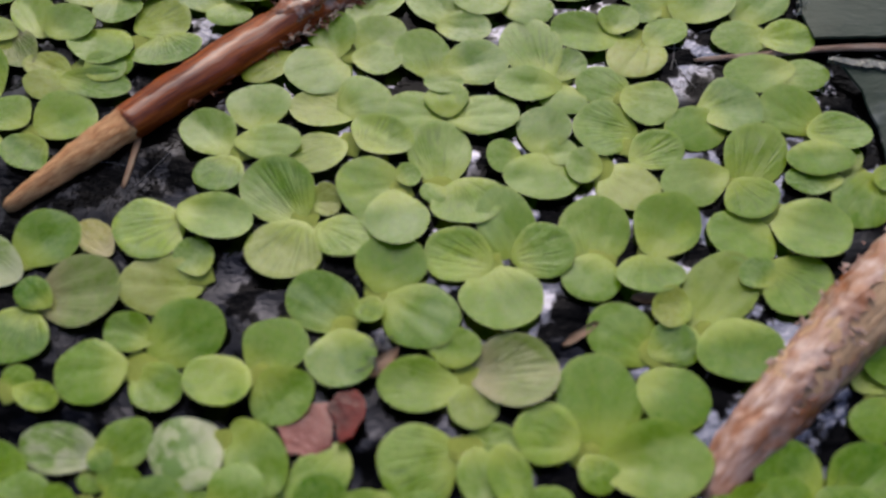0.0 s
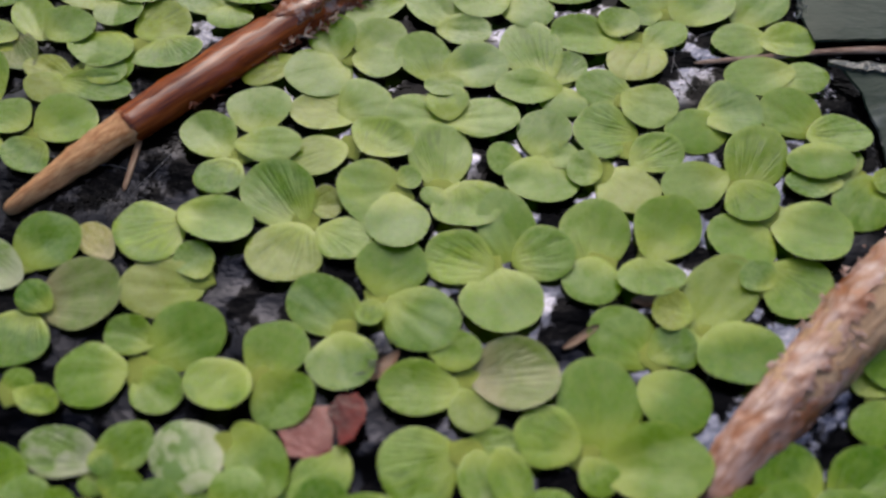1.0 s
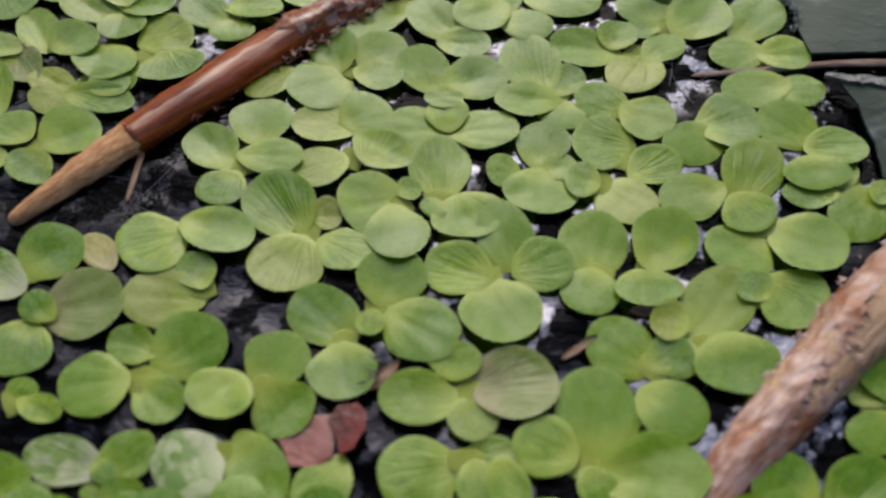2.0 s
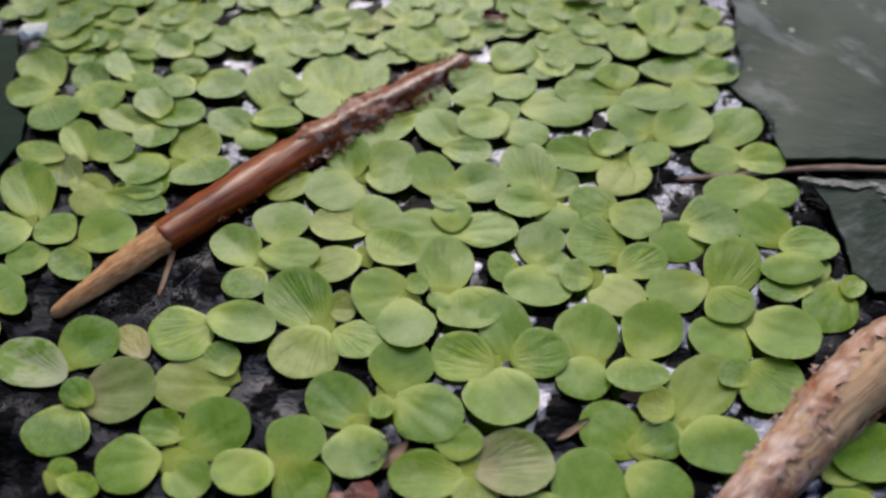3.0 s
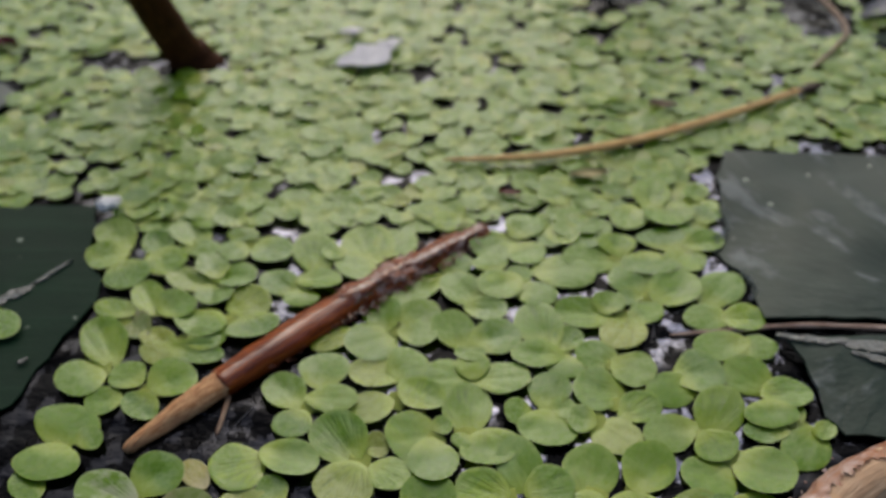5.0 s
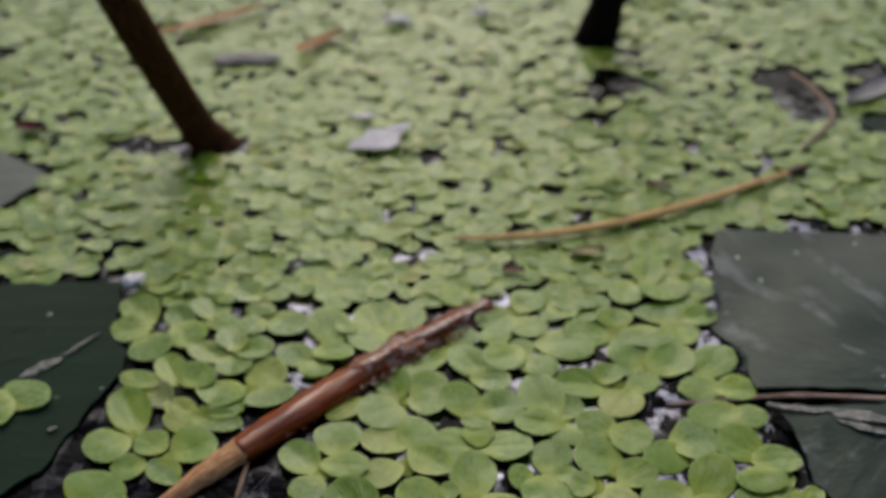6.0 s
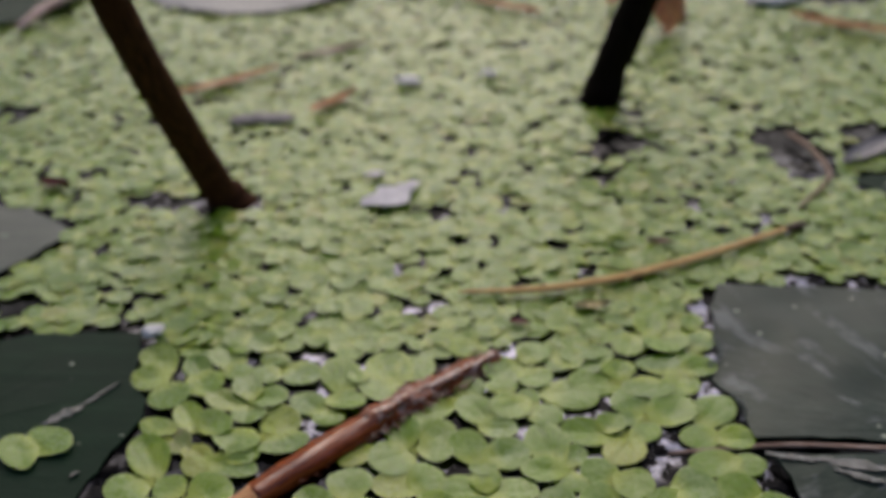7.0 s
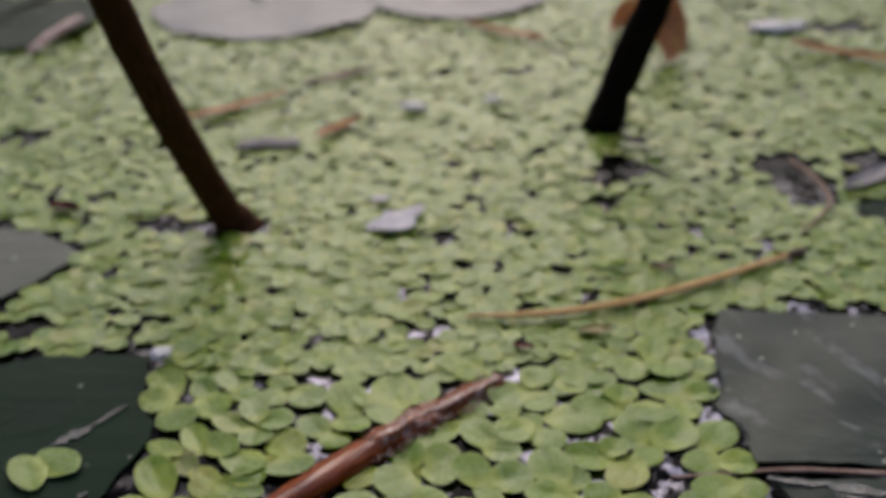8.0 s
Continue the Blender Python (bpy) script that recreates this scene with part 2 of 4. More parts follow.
PALE_RED = plain_material("pale_red_leaf", (0.44, 0.17, 0.14), (0.24, 0.06, 0.045), 0.12, 130.0, 0.0007, 0.3, 1.45)
ORANGE_LEAF = plain_material("orange_leaf", (0.70, 0.33, 0.11), (0.50, 0.21, 0.08), 0.45, 200.0, soft=0.6)
YELLOW_BIT = plain_material("yellow_scrap", (0.50, 0.42, 0.16), (0.42, 0.32, 0.14), 0.5, 300.0)
GREY_BARK = bark_material("grey_bark", ((0.12, 0.11, 0.11), (0.26, 0.24, 0.24), (0.17, 0.15, 0.15)), 0.4, 0.2)
GLINT = plain_material("wet_film", (0.10, 0.11, 0.11), (0.04, 0.05, 0.045), 0.02, 420.0, 0.0016, gloss=2.0)
LOG_CHIP = plain_material("bark_chip", (0.62, 0.46, 0.42), (0.46, 0.26, 0.19), 0.4, 400.0)
GREY_BIT = plain_material("grey_litter", (0.16, 0.15, 0.16), (0.28, 0.26, 0.27), 0.45, 500.0)


# ---- building ----
def mesh_of(name, verts, faces, uvs=None, smooth=True):
    me = bpy.data.meshes.new(name)
    me.from_pydata([tuple(v) for v in verts], [], [tuple(f) for f in faces])
    if uvs is not None:
        layer = me.uv_layers.new(name="UVMap")
        at = np.empty(len(me.loops), dtype=np.int32)
        me.loops.foreach_get("vertex_index", at)
        layer.data.foreach_set("uv", np.asarray(uvs, dtype=np.float32)[at].ravel())
    me.polygons.foreach_set("use_smooth", [smooth] * len(me.polygons))
    me.update()
    return me


def part(name, mesh, material, parent, label=""):
    """One mesh object under a thing or under a part."""
    ob = new(name, mesh)
    if not mesh.materials:
        mesh.materials.append(material)
    elif mesh.materials[0] != material:
        ob.material_slots[0].link = "OBJECT"
        ob.material_slots[0].material = material
    ob.parent = parent
    return tagged(ob, label)


def thing(name, label, category, group="", place=(0, 0, 0)):
    ob = new(name)
    ob.empty_display_size = 0.004
    ob.location = place
    return tagged(ob, label, category, group)


# ---- water ----
def build_water():
    n, half = 24, 60.0
    side = [math.copysign(abs(k) ** 5, k) * half for k in np.linspace(-1, 1, n)]
    verts = [(x, y, 0.0) for y in side for x in side]
    faces = [(j * n + i, j * n + i + 1, (j + 1) * n + i + 1, (j + 1) * n + i) for j in range(n - 1) for i in range(n - 1)]
    me = mesh_of("water", verts, faces)
    me.materials.append(WATER)
    tagged(new("water", me), "still black pond water with small glints of sky", "water", kind="structure")


build_water()


# ---- sticks ----
def sweep(name, line, radii, around=14, steps=8, flat=1.0, rough=0.1, ends=(0.3, 0.3), seed=0, bare=None):
    """A tapered, knobbly stick along a smooth line through the given places (mm)."""
    pts, rad = [Vector(p) * 0.001 for p in line], [r * 0.001 for r in radii]
    path, size = [], []
    for k in range(len(pts) - 1):
        a, b, c, d = pts[max(k - 1, 0)], pts[k], pts[k + 1], pts[min(k + 2, len(pts) - 1)]
        for s in range(steps + (k == len(pts) - 2)):
            t = s / steps
            path.append(0.5 * ((2 * b) + (c - a) * t + (2 * a - 5 * b + 4 * c - d) * t * t + (3 * b - a - 3 * c + d) * t ** 3))
            size.append(rad[k] * (1 - t) + rad[k + 1] * t)
    verts, uvs, faces, run = [], [], [], 0.0
    for k, (p, r) in enumerate(zip(path, size)):
        way = (path[min(k + 1, len(path) - 1)] - path[max(k - 1, 0)]).normalized()
        side = way.cross(Vector((0, 0, 1))).normalized()
        up = side.cross(way)
        run += (p - path[max(k - 1, 0)]).length
        edge = min(1.0, ends[0] + k * 3.2 / steps, ends[1] + (len(path) - 1 - k) * 3.2 / steps)
        for j in range(around + 1):
            w = 2 * math.pi * j / around
            bumpy = 1 + rough * noise.noise(Vector((run * 130 + seed * 7, math.cos(w) * 1.3, math.sin(w) * 1.3))) \
                + 0.5 * rough * noise.noise(Vector((run * 480 + seed, math.cos(w) * 3, math.sin(w) * 3))) \
                + 0.22 * rough * noise.noise(Vector((run * 1100 + seed, math.cos(w) * 9, math.sin(w) * 9)))
            verts.append(p + (side * math.cos(w) + up * math.sin(w) * flat) * r * edge * bumpy)
            uvs.append((run * 60, j / around))
    n = around + 1
    for k in range(len(path) - 1):
        for j in range(around):
            if bare:  # bark lost along a ragged band: from, to (turns), start along the stick
                f = (k / len(path) - bare[2]) / (1 - bare[2])
                mid, wide = (bare[0] + bare[1]) / 2, (bare[1] - bare[0]) / 2 * min(1.0, 2.2 * f)
                if f > 0 and abs((j + 0.5) / around - mid + 0.06 * noise.noise(Vector((k * 9.0 / steps, j * 6.0 / around, seed))) + 0.03 * noise.noise(Vector((k * 40.0 / steps, j * 22.0 / around, seed)))) < wide:
                    continue
            faces.append((k * n + j, k * n + j + 1, (k + 1) * n + j + 1, (k + 1) * n + j))
    for k, flip in ((0, False), (len(path) - 1, True)):
        ring = list(range(k * n, k * n + around))
        faces.append(ring if flip else ring[::-1])
    return mesh_of(name, verts, faces, uvs)


def splinters(name, line, count, length, spread, seed, lift=1.2, wide=1.0):
    """Short torn fibres along a line (mm): thin three-sided spikes in one mesh."""
    rng = random.Random(seed)
    verts, faces = [], []
    for _ in range(count):
        k = rng.random() * (len(line) - 1)
        a, b = Vector(line[int(k)]), Vector(line[int(k) + 1])
        p = a.lerp(b, k - int(k)) + Vector((rng.uniform(-spread, spread), rng.uniform(-spread, spread), rng.uniform(0, lift)))
        w = rng.uniform(0, 2 * math.pi)
        tip = p + Vector((math.cos(w), math.sin(w), rng.uniform(-0.3, 0.4))) * length * rng.uniform(0.4, 1.2)
        across = (tip - p).cross(Vector((0, 0, 1))).normalized() * rng.uniform(0.05, 0.16) * wide
        n = len(verts)
        verts += [(p + across) * 0.001, (p - across) * 0.001, (p + Vector((0, 0, 0.2))) * 0.001, tip * 0.001]
        faces += [(n, n + 1, n + 3), (n + 1, n + 2, n + 3), (n + 2, n, n + 3), (n, n + 2, n + 1)]
    return mesh_of(name, verts, faces, smooth=False)


def build_sticks():
    twig = thing("twig", "wet reddish brown twig with a bare tan end, floating among leaves", "twig")
    part("bare_end", sweep("bare_end", [(-56.6, 98.4, 0.2), (-50.9, 104.3, 0.7), (-45.6, 110.0, 1.0), (-42.6, 113.2, 1.2)], [1.1, 2.0, 2.7, 2.95], 20, 14, 0.8, 0.24, seed=1, ends=(0.5, 1)), BARE_WOOD, twig, "bare tan wood, bark stripped off")
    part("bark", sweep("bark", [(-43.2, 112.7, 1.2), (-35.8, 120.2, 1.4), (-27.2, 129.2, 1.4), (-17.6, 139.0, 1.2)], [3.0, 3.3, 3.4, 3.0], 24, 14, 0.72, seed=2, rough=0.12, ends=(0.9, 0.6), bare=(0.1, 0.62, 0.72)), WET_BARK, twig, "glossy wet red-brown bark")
    shreds = part("shredded_bark", sweep("shredded_bark", [(-28.6, 128.0, 1.2), (-21.9, 135.0, 1.3), (-14.3, 142.0, 1.3), (-8.3, 147.2, 1.2), (-1.0, 153.4, 1.0), (5.3, 159.0, 0.8)], [2.0, 3.1, 3.1, 2.85, 2.4, 1.7], 30, 26, 0.7, 0.5, (0.5, 0.5), 3), SHRED, twig, "pinkish shredded bark with dark red patches")
    part("torn_end", splinters("torn_end", [(2, 157, 0.5), (7, 161.5, 0.5)], 26, 3.0, 0.9, 3), STALK, shreds, "dark frayed end")
    part("frayed_fibre", splinters("frayed_fibre", [(-25.4, 126.6, 0.3), (-13.9, 136.9, 0.5), (-5, 144.7, 0.6), (3.6, 152.4, 0.4)], 100, 1.7, 0.6, 4, 1.4, 2.8), FIBRE, shreds, "pale frayed bark fibres")
    part("frayed_fibre", splinters("frayed_fibre", [(-34.6, 116.8, 0.4), (-23.3, 128.5, 0.5), (-11.3, 139.3, 0.6), (0.7, 149.5, 0.4)], 90, 1.7, 0.5, 44, 1.4, 3.0), SHRED_EDGE, shreds, "torn red-brown bark edge")
    part("frayed_fibre", splinters("frayed_fibre", [(-24.5, 138.4, 0.4), (-11, 150.4, 0.4), (1, 159.4, 0.4)], 50, 1.4, 0.5, 5, 1.2, 2.4), STALK, shreds, "dark frayed bark fibres")

    log = thing("branch", "thick peeling branch half sunk in the water", "branch")
    line = [(29, 57, -1.2), (36.2, 65.3, 0.0), (45.7, 74.3, 0.8), (55, 83, 1.4), (64.2, 90, 2.0), (75, 94, 2.2), (87, 96, 1.6)]
    crust = part("bark", sweep("bark", line, [2.2, 3.3, 4.2, 4.8, 5.2, 5.4, 4.6], 84, 44, 0.78, 0.15, (0.4, 0.5), 5, bare=(0.02, 0.31, 0.2)), LOG_BARK, log, "flaking pinkish brown bark")
    part("bare_wood", sweep("bare_wood", line, [1.8, 3.0, 3.9, 4.5, 4.9, 5.1, 4.3], 30, 14, 0.78, 0.10, (0.4, 0.5), 6), LOG_WOOD, log, "bare tan wood where the bark is gone")
    part("bark_flake", splinters("bark_flake", [(36, 69, 1.2), (44, 78.5, 2.2), (53, 88, 3.0), (60, 94.5, 3.4)], 30, 1.0, 0.5, 7, 0.5, 3.0), LOG_CHIP, crust, "loose pale bark flakes")
    part("bark_flake", splinters("bark_flake", [(39, 66, 2.0), (46, 73, 3.2), (52, 79, 3.6)], 30, 1.2, 1.2, 8, 0.8, 3.0), LOG_CHIP, crust, "loose pale bark flakes")

    reed = thing("reed", "thin dry curved reed lying on the leaves", "reed", place=(0.0, -0.004, 0.0))
    culm = part("stalk", sweep("stalk", [(-4, 187.5, 2.0), (10, 187.5, 2.4), (23, 189, 2.6), (42, 195, 2.6), (63, 205, 2.6), (89, 220, 2.2)], [0.5, 1.1, 1.35, 1.45, 1.3, 1.1], 14, 10, 0.5, 0.12, seed=8), REED, reed)
    part("node", sweep("node", [(86, 218, 2.3), (92, 221, 2.2)], [1.2, 1.2], 10, 6, seed=9), STALK, culm, "dark joint")
    part("fibre", splinters("fibre", [(5, 186.5, 1.6), (23, 188, 1.6), (42, 193.6, 1.6), (60, 202.5, 1.6)], 40, 1.3, 0.3, 11, 0.6), STALK, culm, "dark frayed fibres")

    stalk = thing("stalk", "thin brown leaf stalk lying in the notch of a lily pad", "stalk")
    part("shaft", sweep("shaft", [(39, 126.4, 0.3), (48, 127.2, 0.5), (57, 127.8, 1.0), (66, 127.8, 1.5), (76, 127.0, 1.7), (98, 125.5, 1.9)], [0.5, 0.55, 0.6, 0.65, 0.7, 0.8], 12, 8, 0.6, 0.2, seed=12), NOTCH_STALK, stalk)
    pale = thing("stalk", "short pale bent stalk beside an open pool", "stalk")
    part("shaft", sweep("shaft", [(92.7, 227, 1.6), (103.7, 240.3, 1.8), (108.1, 248.5, 2.2), (107.1, 263.8, 2.6), (102.9, 277, 2.4)], [0.4, 0.6, 0.8, 1.0, 0.9], 10, 8, 0.7, 0.15, seed=10), TAN_LEAF, pale)
    root = thing("sunken_root", "thin pale root at the water surface beside the twig", "root")
    part("strand", sweep("strand", [(-41.2, 112, 0.1), (-41.4, 107, 0.15), (-41.8, 102, 0.1)], [0.5, 0.45, 0.35], 8, 6, 0.4, seed=13), TAN_LEAF, root)


build_sticks()


def build_lotus_stems():
    first = thing("lotus_stem", "dark brown leaning lotus stem standing in the water", "stem", "lotus stems")
    part("shaft", sweep("shaft", [(-72.5, 237, -12), (-73.5, 234.5, 1), (-77, 230, 14), (-88, 212, 66), (-97, 198, 130), (-106, 176, 230)], [6.0, 5.3, 4.9, 4.7, 4.5, 4.3], 18, 8, 1.0, 0.05, (1, 1), 14), STEM, first)
    part("foot", sweep("foot", [(-69.5, 235, -4), (-72.5, 235.2, 0.2), (-73.6, 234.6, 3.5)], [6.8, 6.1, 5.2], 16, 5, 1.0, 0.18, (1, 1), 16), STEM, first, "swollen wet foot")
    second = thing("lotus_stem", "bent lotus stem in the water, coloured almost black for backlight", "stem", "lotus stems")
    part("shaft", sweep("shaft", [(45, 312, -12), (45.5, 309, 1), (49.5, 309, 16), (60, 310, 46), (69.5, 312, 70), (78, 314, 130)], [7.4, 6.6, 6.0, 5.5, 5.0, 4.6], 18, 10, 1.0, 0.2, (1, 1), 15), BACKLIT_STEM, second)
    part("foot", sweep("foot", [(44.6, 310, -4), (45.2, 309.4, 1), (47, 309, 8)], [7.8, 7.0, 5.8], 16, 5, 1.0, 0.18, (1, 1), 17), BACKLIT_STEM, second, "swollen wet foot")


build_lotus_stems()


# ---- lily pads ----
from mathutils.geometry import delaunay_2d_cdt


def blade(name, corners, lift, wave, seed, step=4.0, thick=0.5, ragged=0.5):
    """A leathery leaf blade inside a soft outline (mm), with gentle waves, ribs and thickness."""
    rng = random.Random(seed)
    rim = []
    for k, a in enumerate(corners):
        b = corners[(k + 1) % len(corners)]
        n = max(2, int(math.dist(a, b) / step * 1.6))
        for i in range(n):
            t = i / n
            p = Vector((a[0] + (b[0] - a[0]) * t, a[1] + (b[1] - a[1]) * t))
            rim.append(p + Vector((noise.noise(Vector((p.x * 0.18, p.y * 0.18, seed))), noise.noise(Vector((p.x * 0.18, p.y * 0.18, seed + 9))))) * ragged * 2
                       + Vector((rng.uniform(-1, 1), rng.uniform(-1, 1))) * ragged * 0.35)
    x0, x1 = min(p.x for p in rim), max(p.x for p in rim)
    y0, y1 = min(p.y for p in rim), max(p.y for p in rim)

    def inside(p):
        hit = False
        for k in range(len(rim)):
            a, b = rim[k - 1], rim[k]
            if (a.y > p.y) != (b.y > p.y) and p.x < (b.x - a.x) * (p.y - a.y) / (b.y - a.y) + a.x:
                hit = not hit
        return hit

    inner = []
    for j in range(int((y1 - y0) / step) + 1):
        for i in range(int((x1 - x0) / step) + 1):
            p = Vector((x0 + (i + 0.5 * (j % 2)) * step, y0 + j * step)) + Vector((rng.uniform(-0.2, 0.2), rng.uniform(-0.2, 0.2))) * step
            if inside(p) and min((p - q).length for q in rim) > step * 0.5:
                inner.append(p)
    edge = [(k, (k + 1) % len(rim)) for k in range(len(rim))]
    flat, _, tris, *_ = delaunay_2d_cdt(rim + inner, edge, [list(range(len(rim)))], 1, 0.001)
    top = []
    for p in flat:
        top.append(Vector((p.x, p.y, pad_height(p.x, p.y, lift, wave, seed))) * 0.001)
    low = [v - Vector((0, 0, thick * 0.001)) for v in top]
    n, count, rims = len(top), {}, []
    for t in tris:
        for k in range(len(t)):
            count[tuple(sorted((t[k - 1], t[k])))] = count.get(tuple(sorted((t[k - 1], t[k]))), 0) + 1
    faces = [tuple(t) for t in tris] + [tuple(i + n for i in t[::-1]) for t in tris]
    for t in tris:
        for k in range(len(t)):
            a, b = t[k - 1], t[k]
            if count[tuple(sorted((a, b)))] == 1:
                k0 = 2 * n + len(rims)
                rims += [top[b], top[a], low[a], low[b]]
                faces.append((k0, k0 + 1, k0 + 2, k0 + 3))
    return mesh_of(name, top + low + rims, faces)


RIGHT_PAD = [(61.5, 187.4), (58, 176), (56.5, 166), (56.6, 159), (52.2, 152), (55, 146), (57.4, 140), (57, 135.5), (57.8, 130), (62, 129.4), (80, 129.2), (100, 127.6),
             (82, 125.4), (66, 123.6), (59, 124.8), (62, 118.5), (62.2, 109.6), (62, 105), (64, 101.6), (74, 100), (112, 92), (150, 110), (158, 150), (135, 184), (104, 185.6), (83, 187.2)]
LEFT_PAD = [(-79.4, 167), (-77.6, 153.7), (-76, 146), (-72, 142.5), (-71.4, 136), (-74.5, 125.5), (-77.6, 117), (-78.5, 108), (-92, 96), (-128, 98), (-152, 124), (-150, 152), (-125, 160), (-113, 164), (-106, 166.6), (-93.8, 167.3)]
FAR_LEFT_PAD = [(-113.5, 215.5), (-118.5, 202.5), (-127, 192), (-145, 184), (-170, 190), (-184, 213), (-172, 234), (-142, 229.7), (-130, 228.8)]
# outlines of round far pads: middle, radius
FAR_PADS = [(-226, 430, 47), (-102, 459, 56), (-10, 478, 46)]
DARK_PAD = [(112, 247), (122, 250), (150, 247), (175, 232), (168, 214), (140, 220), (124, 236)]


def round_outline(x, y, r, notch):
    out = []
    for k in range(22):
        w = notch + 0.12 + (2 * math.pi - 0.24) * k / 21
        out.append((x + r * math.cos(w), y + r * math.sin(w)))
    return out + [(x, y)]


def pad_height(x, y, lift, wave, seed):
    """Height of a pad's upper side (mm)."""
    return lift + wave * noise.noise(Vector((x * 0.035, y * 0.035, seed))) + 0.25 * wave * noise.noise(Vector((x * 0.12, y * 0.12, seed)))


def add_ribs(pad, middle, ends, lift, wave, seed, material, thick=0.9):
    """Flat ribs that run from the middle of a pad towards its edge."""
    for k, (x, y) in enumerate(ends):
        line = []
        for t in (0.05, 0.2, 0.35, 0.5, 0.65, 0.8, 0.95):
            a, b = middle[0] + (x - middle[0]) * t, middle[1] + (y - middle[1]) * t
            line.append((a, b, pad_height(a, b, lift, wave, seed) + 0.04))
        part("rib", sweep("rib", line, [thick * (1.05 - t) for t in (0.05, 0.2, 0.35, 0.5, 0.65, 0.8, 0.95)], 14, 4, 0.09, 0.02, seed=seed + k), material, pad, "raised rib")


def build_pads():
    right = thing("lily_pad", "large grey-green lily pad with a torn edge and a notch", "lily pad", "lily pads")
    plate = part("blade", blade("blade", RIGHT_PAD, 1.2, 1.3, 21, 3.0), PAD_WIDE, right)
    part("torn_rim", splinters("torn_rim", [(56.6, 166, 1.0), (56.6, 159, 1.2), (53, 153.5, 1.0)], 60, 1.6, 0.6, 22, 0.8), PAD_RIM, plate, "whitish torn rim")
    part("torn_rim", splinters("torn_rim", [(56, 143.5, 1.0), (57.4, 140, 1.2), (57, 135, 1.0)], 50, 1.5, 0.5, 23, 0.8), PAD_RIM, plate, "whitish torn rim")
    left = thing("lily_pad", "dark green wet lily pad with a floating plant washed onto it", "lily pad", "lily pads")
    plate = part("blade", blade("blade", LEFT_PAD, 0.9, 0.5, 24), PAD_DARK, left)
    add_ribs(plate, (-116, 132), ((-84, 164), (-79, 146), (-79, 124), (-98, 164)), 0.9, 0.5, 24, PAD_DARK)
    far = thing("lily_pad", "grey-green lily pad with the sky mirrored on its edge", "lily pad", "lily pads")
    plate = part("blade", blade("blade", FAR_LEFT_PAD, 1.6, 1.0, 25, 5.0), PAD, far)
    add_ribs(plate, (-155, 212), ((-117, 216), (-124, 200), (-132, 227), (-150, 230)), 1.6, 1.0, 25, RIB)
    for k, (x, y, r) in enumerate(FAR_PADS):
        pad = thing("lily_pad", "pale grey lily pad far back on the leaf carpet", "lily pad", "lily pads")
        plate = part("blade", blade("blade", round_outline(x, y, r, 1.2 + k), 3.0, 2.4, 26 + k, 6.0), PAD_SKY_SHEEN if k else PAD_DARK, pad)
        add_ribs(plate, (x, y), [(x + r * math.cos(w), y + r * math.sin(w)) for w in (-2.9, -2.3, -1.7, -1.1, -0.5, 0.2)], 3.0, 2.4, 26 + k, PAD_SKY_SHEEN if k else PAD_DARK, 1.4)
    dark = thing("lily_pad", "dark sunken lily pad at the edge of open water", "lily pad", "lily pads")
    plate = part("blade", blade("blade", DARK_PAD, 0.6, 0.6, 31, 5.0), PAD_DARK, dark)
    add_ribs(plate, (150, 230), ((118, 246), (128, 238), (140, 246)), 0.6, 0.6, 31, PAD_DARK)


build_pads()


